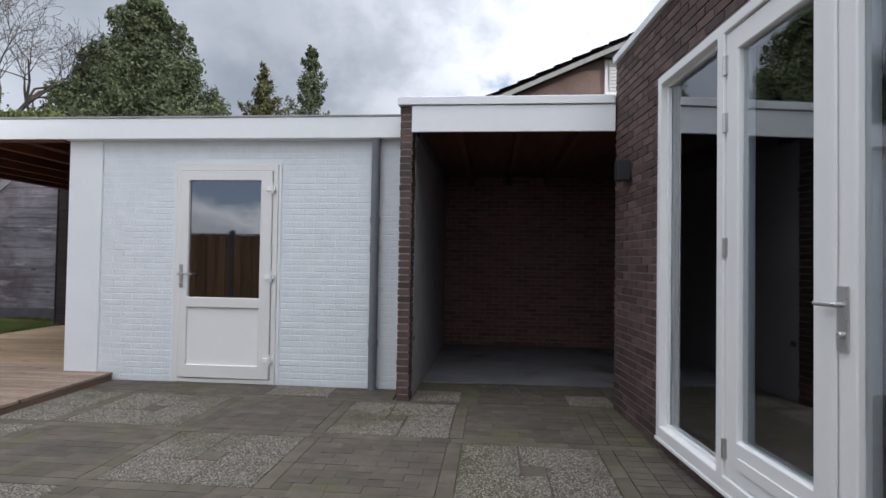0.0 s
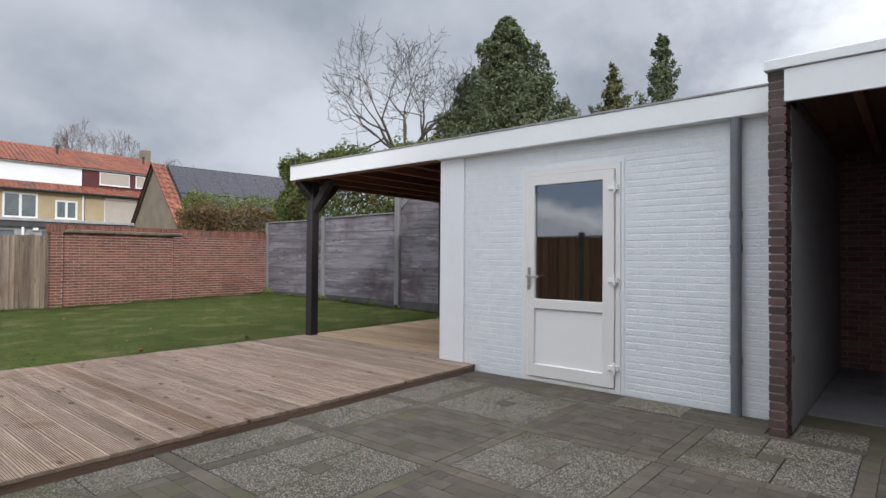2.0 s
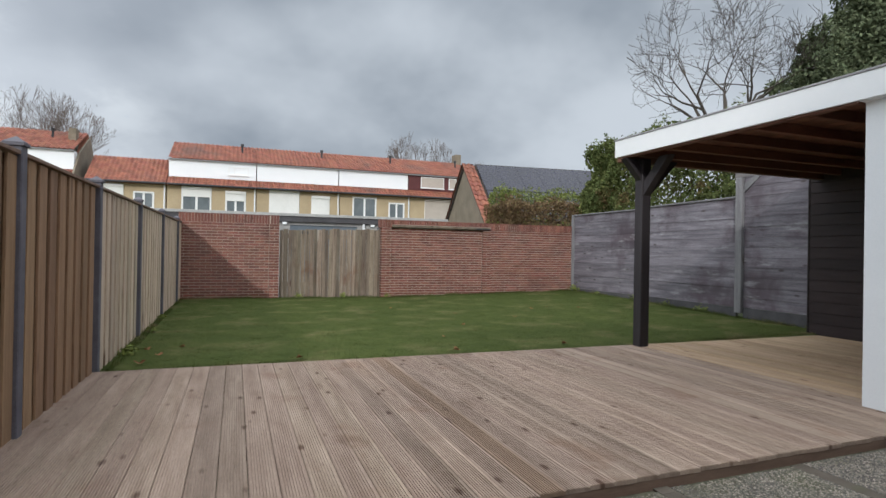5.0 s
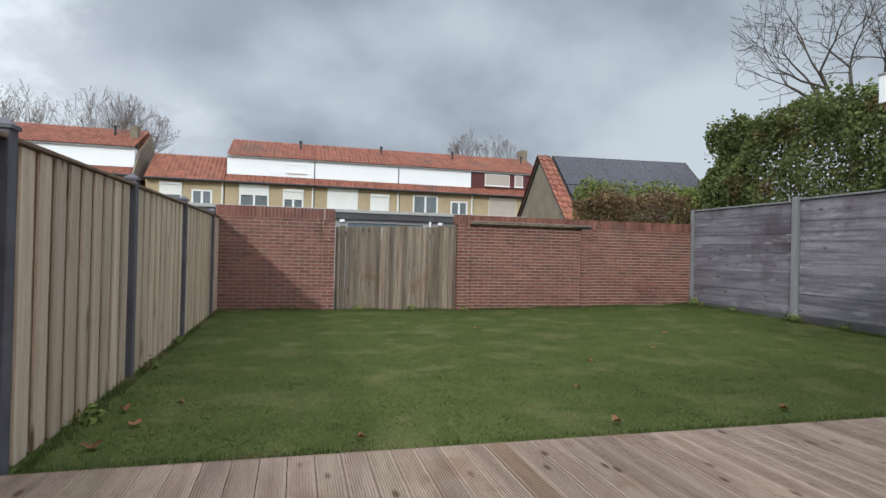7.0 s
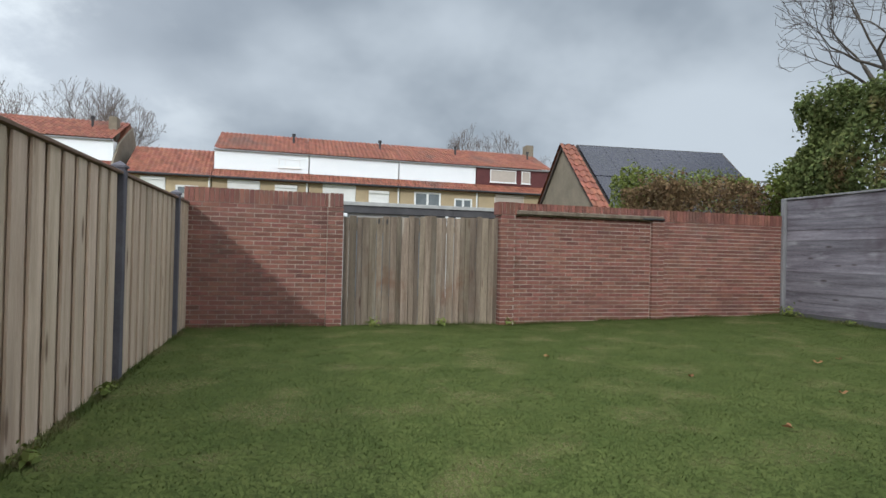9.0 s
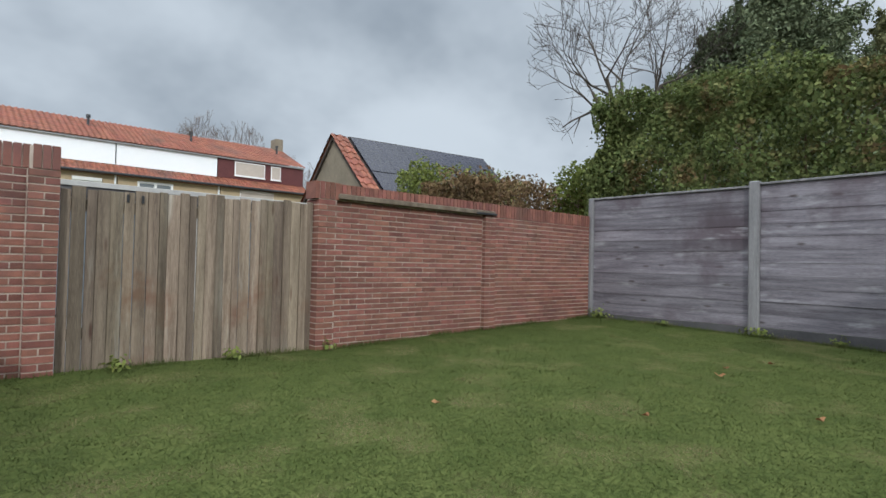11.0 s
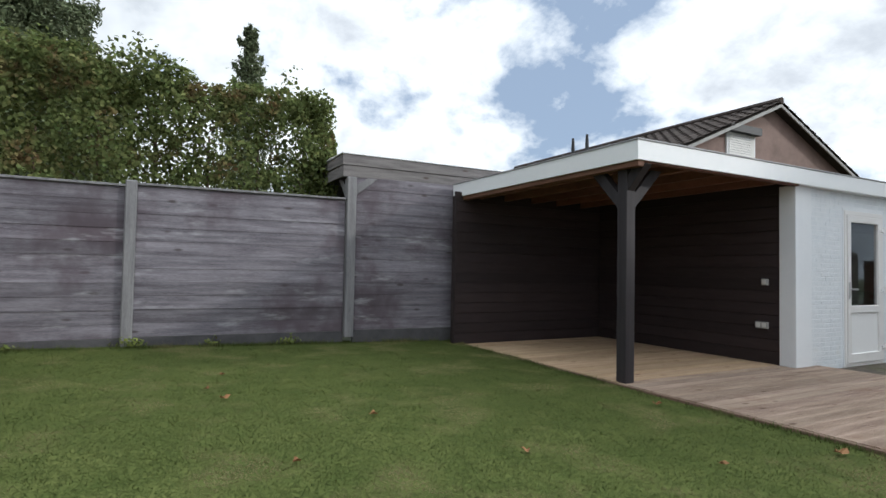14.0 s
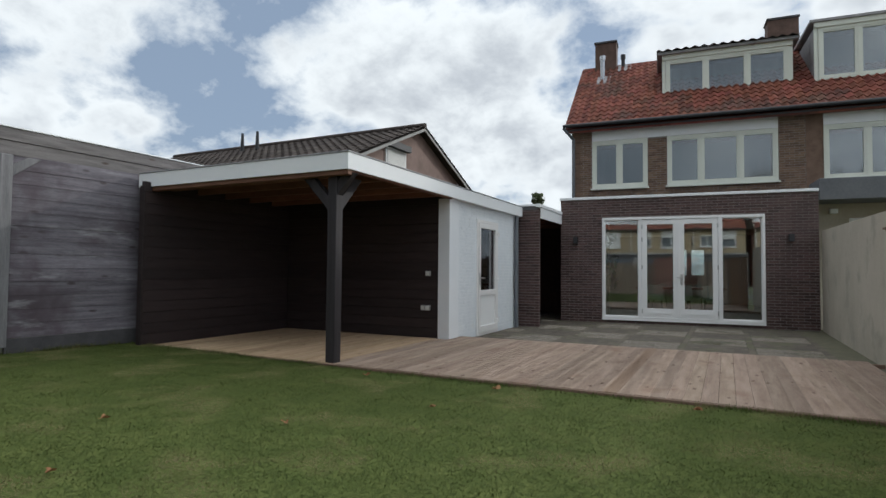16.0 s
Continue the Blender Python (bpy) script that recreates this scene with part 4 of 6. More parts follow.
def left_fence():
    rng = random.Random(12)
    ys = [5.70, 6.50, 8.42, 10.58, 12.75, 14.95, 15.62]
    for y in ys[1:-1]:
        x = fence_x(y)
        p = thing("fence_post", (x, y, 0), "slate grey fence post with pyramid cap", "fence post", "fence posts along the side")
        bm = bmesh.new()
        box(bm, x - 0.045, x + 0.045, y - 0.045, y + 0.045, -0.05, 1.775)
        part("shaft", bm, FENCE_POST, p, bevel=0.006)
        bm = bmesh.new()
        prism(bm, [(x - 0.055, y - 0.055, 1.775), (x + 0.055, y - 0.055, 1.775), (x + 0.055, y + 0.055, 1.775), (x - 0.055, y + 0.055, 1.775)], (0, 0, 0.02))
        top = bm.verts.new((x, y, 1.835))
        ring = [v for v in bm.verts if v.co.z > 1.785 and v is not top]
        ring.sort(key=lambda v: math.atan2(v.co.y - y, v.co.x - x))
        for k in range(4):
            bm.faces.new((ring[k], ring[(k + 1) % 4], top))
        part("cap", bm, FENCE_POST, p)
    for a, b in zip(ys, ys[1:]):
        a, b = a + 0.05, b - (0.05 if b < 15.3 else 0.0)
        f = thing("wooden_fence", (fence_x(a), (a + b) / 2, 0), "brown stained board-on-board garden fence" if a < 8.4 else "tan board-on-board wooden garden fence", "fence", "fence panels along the side")
        wood = FENCE_BROWN if a < 8.4 else FENCE_WOOD
        n = max(2, round((b - a) / 0.108))
        w = (b - a) / n
        for k in range(n):
            y = a + k * w
            x = fence_x(y) + (0.0125 if k % 2 else -0.0125)
            bm = bmesh.new()
            dz = rng.uniform(-0.004, 0.004)
            box(bm, x - 0.009, x + 0.009, y - 0.022, y + w + 0.020, 0.03, 1.715 + dz)
            part("board", bm, wood, f, bevel=0.002)
        bm = bmesh.new()
        x = fence_x((a + b) / 2)
        prism(bm, [(fence_x(a) - 0.04, a, 1.722), (fence_x(a) + 0.04, a, 1.722), (fence_x(b) + 0.04, b, 1.722), (fence_x(b) - 0.04, b, 1.722)], (0, 0, 0.024))
        part("cap_rail", bm, DECK_EDGE, f, bevel=0.003)
        for z in (0.3, 0.9, 1.5):
            bm = bmesh.new()
            prism(bm, [(fence_x(a) - 0.060, a, z), (fence_x(a) - 0.024, a, z), (fence_x(b) - 0.024, b, z), (fence_x(b) - 0.060, b, z)], (0, 0, 0.06))
            part("rail", bm, wood, f)


left_fence()


def right_x(y):
    return min(4.107, 3.855 + (y - 8.55) * 0.0555)


def plank_panel(y0, y1, z0, z1, rows, name_label):
    f = thing("plank_fence", (right_x((y0 + y1) / 2), (y0 + y1) / 2, 0), name_label, "fence", "plank fence panels")
    rng = random.Random(int(y0 * 10))
    h = (z1 - z0) / rows
    a, b = Vector((right_x(y0), y0, 0)), Vector((right_x(y1), y1, 0))
    u = (b - a).normalized()
    n = Vector((-u.y, u.x, 0))
    F = Face(a.x, a.y, u.x, u.y, n.x, n.y)
    L = (b - a).length
    for k in range(rows):
        bm = bmesh.new()
        o = rng.uniform(-0.003, 0.003)
        v = F.box(bm, 0, L, z0 + k * h + 0.001, z0 + (k + 1) * h + 0.010, -0.02 + o, 0.002 + o)
        for q in v[:]:
            if q.co.z > z0 + (k + 0.5) * h:
                q.co += n * -0.005
        part("plank", bm, GREY_WOOD, f, bevel=0.002)
    bm = bmesh.new()
    F.box(bm, 0, L, 0.0, z0 - 0.004, -0.04, 0.008)
    part("base_slab", bm, DARK_CONCRETE, f, "dark concrete base slab", bevel=0.004)
    return f, F, L


for y0, y1, z0, z1, rows in ((13.07, 15.60, 0.28, 2.22, 11), (10.17, 12.93, 0.29, 2.25, 11), (7.95, 10.02, 0.30, 2.62, 13)):
    f, F, L = plank_panel(y0, y1, z0, z1, rows, "weathered grey horizontal plank fence panel")
    if rows == 11:
        bm = bmesh.new()
        F.box(bm, 0, L, z1 + 0.014, z1 + 0.045, -0.06, 0.03)
        part("cap_rail", bm, GREY_POST, f, bevel=0.004)
for y, top, w in ((13.0, 2.32, 0.07), (15.63, 2.26, 0.045)):
    x = right_x(y)
    p = thing("concrete_post", (x, y, 0), "pale grey fence post with rounded top", "fence post", "plank fence posts")
    bm = bmesh.new()
    box(bm, x - 0.06, x + 0.05, y - w, y + w, -0.05, top)
    part("shaft", bm, GREY_POST, p, bevel=0.015)

# ---- neighbour's timber shelter behind the fence ----
NS = thing("timber_shelter", (5.5, 8.6, 0), "weathered timber shelter with flat roof", "shelter")
bm = bmesh.new()
box(bm, 3.87, 4.01, 10.02, 10.16, 0.20, 2.615)
part("post", bm, GREY_POST, NS, bevel=0.008)
bm = bmesh.new()
prism(bm, [(3.91, 10.02, 2.34), (3.91, 10.02, 2.50), (3.91, 9.83, 2.615), (3.91, 9.67, 2.615)], (0.09, 0, 0))
part("brace", bm, GREY_POST, NS, bevel=0.004)
bm = bmesh.new()
prism(bm, [(4.03, 10.05, 2.30), (4.03, 10.05, 2.46), (4.22, 10.05, 2.615), (4.38, 10.05, 2.615)], (0, 0.09, 0))
part("brace", bm, GREY_POST, NS, bevel=0.004)
for z0, z1, o in ((2.62, 2.795, 0.0), (2.80, 2.96, -0.012)):
    bm = bmesh.new()
    box(bm, 3.925 + o, 3.95 + o, 5.2, 10.22 - o, z0, z1)
    part("fascia_board", bm, SHELTER_WOOD, NS, bevel=0.003)
    bm = bmesh.new()
    box(bm, 3.953 + o, 7.4, 10.195 - o, 10.22 - o, z0, z1)
    part("fascia_board", bm, SHELTER_WOOD, NS, bevel=0.003)
bm = bmesh.new()
box(bm, 3.90, 7.42, 5.2, 10.25, 2.964, 2.984)
part("roof_trim", bm, WHITE_TRIM, NS, bevel=0.003)
bm = bmesh.new()
box(bm, 3.955, 7.38, 5.22, 10.19, 2.72, 2.955)
part("roof", bm, GREY_POST, NS)
for x in (4.8, 5.7, 6.6):
    bm = bmesh.new()
    box(bm, x, x + 0.06, 5.3, 10.18, 2.60, 2.715)
    part("rafter", bm, GREY_POST, NS)
bm = bmesh.new()
box(bm, 7.25, 7.37, 10.0, 10.14, -0.05, 2.715)
box(bm, 7.25, 7.37, 5.3, 5.42, -0.05, 2.715)
part("rear_post", bm, GREY_POST, NS)

# ---- the house: extension, upper floor, roof ----
HS = thing("house", (-3.0, -3.0, 0), "brown brick house with dark brick extension and red tiled roof", "house")
EF = Face(-0.45, 0.0, -1, 0, 0, 1)      # u runs towards -x
EXT_W, EXT_T = 5.46, 2.97
WIN = (0.995, 4.45, 0.09, 2.51)
bm = bmesh.new()
wall_core(bm, EF, 0.008, EXT_W, -0.05, EXT_T, -0.24, -0.008, [WIN])
ext_wall = part("wall", bm, DARK_MORTAR, HS, "dark purple brick extension wall")
ES = Face(-0.45, 0.0, 0, -1, 1, 0)
bm = bmesh.new()
ES.box(bm, 0.245, 2.5, -0.05, EXT_T, -0.24, -0.008)
side_wall = part("wall", bm, DARK_MORTAR, HS)
bm = bmesh.new()
box(bm, -5.91, -0.44, -2.5, -0.02, EXT_T - 0.08, EXT_T)
part("extension_roof", bm, BITUMEN, HS)
bm = bmesh.new()
box(bm, -5.91, -0.425, -0.06, 0.025, EXT_T + 0.003, EXT_T + 0.065)
box(bm, -0.48, -0.425, -2.5, -0.06, EXT_T + 0.003, EXT_T + 0.065)
part("roof_trim", bm, WHITE_TRIM, HS, "white metal roof edge", bevel=0.004)


def garden_doors():
    """Fixed sidelights, two glazed doors between them."""
    u0, u1, z0, z1 = WIN
    m1, m2, mid = 1.86, 3.56, 2.70
    bm = bmesh.new()
    wall_core(bm, EF, u0, u1, z0, z1, -0.10, 0.02, [(a, b, z0 + 0.07, z1 - 0.06) for a, b in ((u0 + 0.055, m1 - 0.035), (m1 + 0.035, m2 - 0.035), (m2 + 0.035, u1 - 0.055))])
    fr = part("window", bm, WHITE_PVC, HS, "white framed garden doors with tall sidelights", bevel=0.005)
    bm = bmesh.new()
    EF.box(bm, u0 - 0.004, u1 + 0.004, z0 - 0.026, z0 - 0.002, -0.06, 0.028)
    part("window_sill", bm, WHITE_PVC, fr, bevel=0.004)
    for a, b in ((u0 + 0.055, m1 - 0.035), (m2 + 0.035, u1 - 0.055)):
        bm = bmesh.new()
        EF.box(bm, a, b, z0 + 0.07, z1 - 0.06, -0.062, -0.05)
        part("pane", bm, GLASS, fr).visible_shadow = False
        bm = bmesh.new()
        wall_core(bm, EF, a, b, z0 + 0.07, z1 - 0.06, -0.048, -0.025, [(a + 0.02, b - 0.02, z0 + 0.09, z1 - 0.08)])
        part("glazing_bead", bm, WHITE_PVC, fr)
    for a, b, hinge, hand in ((m1 + 0.038, mid - 0.004, "l", 1), (mid + 0.004, m2 - 0.038, "r", 0)):
        z2, z3 = z0 + 0.075, z1 - 0.065
        bm = bmesh.new()
        st = 0.115
        wall_core(bm, EF, a, b, z2, z3, -0.06, 0.006, [(a + st, b - st, z2 + 0.20, z3 - st)])
        leaf = part("door", bm, WHITE_PVC, HS, "white glazed garden door", bevel=0.006)
        bm = bmesh.new()
        EF.box(bm, a + st, b - st, z2 + 0.20, z3 - st, -0.035, -0.023)
        part("pane", bm, GLASS, leaf).visible_shadow = False
        bm = bmesh.new()
        EF.box(bm, a + st + 0.02, b - st - 0.02, z2 + 0.07, z2 + 0.13, 0.006, 0.014)
        part("weather_bar", bm, WHITE_PVC, leaf, bevel=0.003)
        uh = a + 0.0 if hinge == "l" else b
        for z in (0.30, 1.33, 1.98, 2.28) if hinge == "l" else (0.30, 1.33, 2.28):
            bm = bmesh.new()
            rod(bm, EF.at(uh, z - 0.05, 0.016), EF.at(uh, z + 0.05, 0.016), 0.010)
            EF.box(bm, uh - 0.02, uh + 0.02, z - 0.05, z + 0.05, 0.006, 0.012)
            part("hinge", bm, STEEL, leaf, "steel butt hinge")
        if not hand:
            c = a + 0.055
            bm = bmesh.new()
            EF.box(bm, c - 0.026, c + 0.026, 0.93, 1.17, 0.006, 0.018)
            rod(bm, EF.at(c, 1.10, 0.01), EF.at(c, 1.10, 0.052), 0.011)
            rod(bm, EF.at(c + 0.004, 1.10, 0.050), EF.at(c - 0.105, 1.10, 0.050), 0.010)
            rod(bm, EF.at(c, 0.99, 0.01), EF.at(c, 0.99, 0.032), 0.014)
            part("door_handle", bm, STEEL, leaf, "brushed steel lever handle and plate", bevel=0.003)
    bm = bmesh.new()
    EF.box(bm, mid - 0.03, mid + 0.03, z0 + 0.08, z1 - 0.07, 0.008, 0.022)
    part("door_bead", bm, WHITE_PVC, fr, bevel=0.004)


garden_doors()
for u in (0.37, 4.94):
    w = thing("wall_lamp", tuple(EF.at(u, 1.98, 0.0)), "dark grey box wall lamp", "wall lamp", "wall lamps beside the garden doors")
    bm = bmesh.new()
    EF.box(bm, u - 0.05, u + 0.05, 1.90, 2.06, 0.012, 0.11)
    part("housing", bm, LAMP_BLACK, w, bevel=0.006)
    bm = bmesh.new()
    EF.box(bm, u - 0.03, u + 0.03, 1.93, 2.03, 0.0, 0.012)
    part("bracket", bm, LAMP_BLACK, w)

# upper facade and roof
MY, EAVE, RIDGE_Y, RIDGE_Z = -2.5, 5.50, -6.0, 8.25
MF = Face(-0.33, MY, -1, 0, 0, 1)
UW1, UW2 = (0.58, 2.085, 3.56, 5.24), (2.59, 5.25, 3.56, 5.24)
bm = bmesh.new()
wall_core(bm, MF, 0.0, 5.86, -0.05, EAVE, -0.3, -0.004, [UW1, UW2, (1.0, 5.5, -0.05, 2.6)])
up_wall = part("wall", bm, DARK_MORTAR, HS, "brown brick upper wall")
bm = bmesh.new()
slope = (RIDGE_Z - EAVE) / (MY - RIDGE_Y)
prism(bm, [(-0.33, MY, -0.05), (-0.33, MY, EAVE), (-0.33, RIDGE_Y, RIDGE_Z - 0.1), (-0.33, -9.5, EAVE), (-0.33, -9.5, -0.05)], (-0.25, 0, 0))
part("gable_wall", bm, BROWN_BRICK, HS)
FR = Face(-0.33, -9.5, -1, 0, 0, 1)
# unseen opening added in the rear wall so that daylight brightens the room
ADDED_OPENING = (2.7, 4.0, 1.0, 2.2)
bm = bmesh.new()
wall_core(bm, FR, 0.0, 11.67, -0.05, EAVE, -0.1, 0.0, [ADDED_OPENING])
part("rear_wall", bm, BROWN_BRICK, HS)
# frame and panes for the added opening, out of view
window(HS, FR, *ADDED_OPENING, (3.35,), 0.07, 0.09, 0.0, sill=False)
for u0, u1, splits in ((UW1[0], UW1[1], (1.33,)), (UW2[0], UW2[1], (3.44, 4.38))):
    window(HS, MF, u0, u1, 3.60, 4.965, splits, 0.075, 0.10, 0.02, mat=CREAM_FRAME)
bm = bmesh.new()
MF.box(bm, UW1[0], UW2[1], 4.97, 5.27, -0.02, 0.03)
part("white_band", bm, WHITE_TRIM, HS, "white panel above the upper windows", bevel=0.004)
for u in (UW1, UW2):
    bm = bmesh.new()
    MF.box(bm, u[0] + 0.05, u[1] - 0.05, 3.65, 4.9, -0.9, -0.86)
    part("curtain", bm, CURTAIN, HS)
up = Vector((0, RIDGE_Y - MY, RIDGE_Z - EAVE)).normalized()
RL = math.hypot(RIDGE_Y - MY, RIDGE_Z - EAVE)
bm = bmesh.new()
prism(bm, [(-0.18, MY + 0.25, EAVE - 0.19), (-0.18, RIDGE_Y, RIDGE_Z - 0.02), (-0.18, -9.75, EAVE - 0.19), (-0.18, -9.75, EAVE - 0.3), (-0.18, RIDGE_Y, RIDGE_Z - 0.15), (-0.18, MY + 0.25, EAVE - 0.3)], (-6.05, 0, 0))
roof = part("roof", bm, ROOF_RED, HS, "red clay pantile roof")
bm = bmesh.new()
rod(bm, (-0.2, RIDGE_Y, RIDGE_Z + 0.02), (-12.0, RIDGE_Y, RIDGE_Z + 0.02), 0.11, sides=10)
part("ridge", bm, ROOF_RED, HS)
bm = bmesh.new()
rod(bm, (-0.13, MY + 0.34, EAVE - 0.10), (-12.0, MY + 0.34, EAVE - 0.12), 0.05, sides=10)
box(bm, -12.0, -0.18, MY + 0.02, MY + 0.27, EAVE - 0.24, EAVE - 0.20)
gutter = part("gutter", bm, LAMP_BLACK, HS, "dark grey eaves gutter")
bm = bmesh.new()
rod(bm, (-0.14, MY + 0.34, EAVE - 0.15), (-0.39, MY + 0.06, EAVE - 0.45), 0.04)
rod(bm, (-0.39, MY + 0.06, EAVE - 0.44), (-0.39, MY + 0.06, 0.0), 0.04)
part("downpipe", bm, ZINC, HS)


def dormer(parent, x1, x0, yf, z0, z1, splits, yb, overhang=0.15, tiled=True, mat=None):
    F = Face(x1, yf, -1, 0, 0, 1)
    w = x1 - x0
    for xc in (x1, x0 + 0.06):
        bm = bmesh.new()
        prism(bm, [(xc, yf, z0), (xc, yf, z1), (xc, yb, z1), (xc, yb, z0 + 0.7)], (-0.06, 0, 0))
        part("dormer_cheek", bm, mat or LEAD, parent)
    bm = bmesh.new()
    box(bm, x0 - overhang, x1 + overhang, yb, yf + overhang, z1 + 0.14, z1 + 0.22)
    part("dormer_roof", bm, LEAD, parent, bevel=0.01)
    bm = bmesh.new()
    F.box(bm, 0.0, w, z1, z1 + 0.14, -0.02, 0.06)
    F.box(bm, -0.001, 0.09, z0, z1 - 0.002, -0.02, 0.012)
    F.box(bm, w - 0.09, w + 0.001, z0, z1 - 0.002, -0.02, 0.012)
    part("dormer_trim", bm, CREAM_FRAME, parent, bevel=0.004)
    window(parent, F, 0.095, w - 0.095, z0 + 0.02, z1 - 0.004, splits, 0.075, 0.10, 0.03, mat=CREAM_FRAME, sill=False)
    bm = bmesh.new()
    F.box(bm, 0.1, w - 0.1, z0 + 0.1, z1 - 0.05, -0.7, -0.66)
    part("curtain", bm, CURTAIN, parent)
    if tiled:
        tile_roof(parent, (x1 + overhang, yf + overhang + 0.05, z1 + 0.20), (-1, 0, 0), (0, -1, 0.10), w + 2 * overhang, 0.7, 0.24, 0.35, ROOF_DARK, 0, amp=0.025)


dormer(HS, -2.80, -6.14, -3.62, 6.26, 7.48, (1.17, 2.23), -5.6)
for x, w in ((-0.98, 0.35), (-6.28, 0.42)):
    bm = bmesh.new()
    box(bm, x - w, x + w, RIDGE_Y - 0.3, RIDGE_Y + 0.3, RIDGE_Z - 0.5, 9.09)
    ch = part("chimney", bm, CHIMNEY_BRICK, HS, "dark brown brick chimney", bevel=0.01)
    bm = bmesh.new()
    box(bm, x - w - 0.03, x + w + 0.03, RIDGE_Y - 0.33, RIDGE_Y + 0.33, 9.093, 9.16)
    part("chimney_cap", bm, DARK_CONCRETE, ch, bevel=0.01)
for x, y, r, h, m in ((-0.95, -5.0, 0.07, 0.9, CHROME), (-1.55, -5.75, 0.06, 0.55, LAMP_BLACK)):
    z = EAVE + (MY - y) * slope
    bm = bmesh.new()
    rod(bm, (x, y, z - 0.1), (x, y, z + h), r, sides=12)
    rod(bm, (x, y, z + h - 0.12), (x, y, z + h + 0.02), r * 1.35, sides=12)
    pipe = part("flue", bm, m, HS, "metal roof flue")
    bm = bmesh.new()
    prism(bm, [(x - 0.25, y + 0.25, z - 0.12), (x + 0.25, y + 0.25, z - 0.12), (x + 0.25, y - 0.2, z + 0.24), (x - 0.25, y - 0.2, z + 0.24)], (0, 0.03, 0.05))
    part("flashing", bm, LEAD, pipe)

# ---- room behind the garden doors ----
bm = bmesh.new()
box(bm, -5.87, -0.69, -9.46, -0.24, -0.02, 0.06)
structure("floor", bm, ROOM_FLOOR, "brown wooden living room floor", "floor")
bm = bmesh.new()
box(bm, -5.87, -0.69, -9.46, -0.245, 2.62, 2.68)
structure("ceiling", bm, ROOM_WALL, "plain pale room ceiling", "ceiling")
bm = bmesh.new()
wall_core(bm, FR, 0.36, 5.54, 0.06, 2.62, 0.004, 0.04, [ADDED_OPENING])
box(bm, -0.72, -0.69, -9.45, -0.24, 0.06, 2.62)
box(bm, -5.87, -5.80, -9.45, -0.24, 0.06, 2.62)
structure("wall_room", bm, ROOM_WALL, "plain pale living room wall", "wall")


def dining_chair():
    c = thing("dining_chair", (0, 0, 0), "pale green shell dining chair with thin legs", "chair", "chairs round the table")
    bm = bmesh.new()
    box(bm, -0.22, 0.22, -0.21, 0.21, 0.44, 0.47)
    part("seat", bm, CHAIR_GREEN, c, bevel=0.012)
    bm = bmesh.new()
    prism(bm, [(-0.21, 0.19, 0.47), (0.21, 0.19, 0.47), (0.19, 0.26, 0.83), (-0.19, 0.26, 0.83)], (0, 0.025, 0))
    part("backrest", bm, CHAIR_GREEN, c, bevel=0.008)
    for x in (-1, 1):
        for y in (-1, 1):
            bm = bmesh.new()
            rod(bm, (x * 0.16, y * 0.15, 0.44), (x * 0.21, y * 0.20, 0.0), 0.014, 0.010, 8)
            part("leg", bm, LAMP_BLACK, c)
    return c


first = dining_chair()
first.matrix_basis = pose(-2.6, -1.55, 0.06)
for x, y, r in ((-3.25, -1.5, 4), (-3.95, -1.6, -6), (-2.7, -3.1, 180), (-3.6, -3.1, 176)):
    copy_thing(first, pose(x, y, 0.06, 0, 0, r))
tb = thing("dining_table", (-3.2, -2.3, 0.06), "brown wooden dining table", "table")
bm = bmesh.new()
box(bm, -4.3, -2.1, -2.75, -1.85, 0.77, 0.81)
part("tabletop", bm, TABLE_WOOD, tb, bevel=0.006)
for x in (-4.2, -2.2):
    for y in (-2.65, -1.95):
        bm = bmesh.new()
        box(bm, x - 0.035, x + 0.035, y - 0.035, y + 0.035, 0.06, 0.77)
        part("leg", bm, TABLE_WOOD, tb)


# ---- foliage ----
def leaf_mesh(name, pts, nrm, size, mat, parent, seed, label="", flat=0.5, ratio=0.55, kind=""):
    """Many small folded leaves at the points, turned round their outward normals with much scatter."""
    rng = np.random.default_rng(seed)
    n = len(pts)
    d = nrm + rng.normal(0, flat, (n, 3))
    d /= np.linalg.norm(d, axis=1)[:, None] + 1e-9
    r = rng.normal(0, 1, (n, 3)) + np.array([0, 0, -0.5])
    a = np.cross(d, r)
    a /= np.linalg.norm(a, axis=1)[:, None] + 1e-9
    b = np.cross(d, a)
    s = size * rng.uniform(0.6, 1.35, n)[:, None]
    v = np.empty((n, 4, 3))
    v[:, 0] = pts - b * s * 0.5
    v[:, 1] = pts + a * s * ratio * 0.5 + d * s * 0.12
    v[:, 2] = pts + b * s * 0.5
    v[:, 3] = pts - a * s * ratio * 0.5 + d * s * 0.12
    me = bpy.data.meshes.new(name)
    me.vertices.add(n * 4)
    me.vertices.foreach_set("co", v.ravel())
    me.loops.add(n * 4)
    me.loops.foreach_set("vertex_index", np.arange(n * 4))
    me.polygons.add(n)
    me.polygons.foreach_set("loop_start", np.arange(n) * 4)
    me.update(calc_edges=True)
    me.materials.append(mat)
    ob = new(name, me)
    hang(ob, parent)
    return tagged(ob, label, kind=kind)


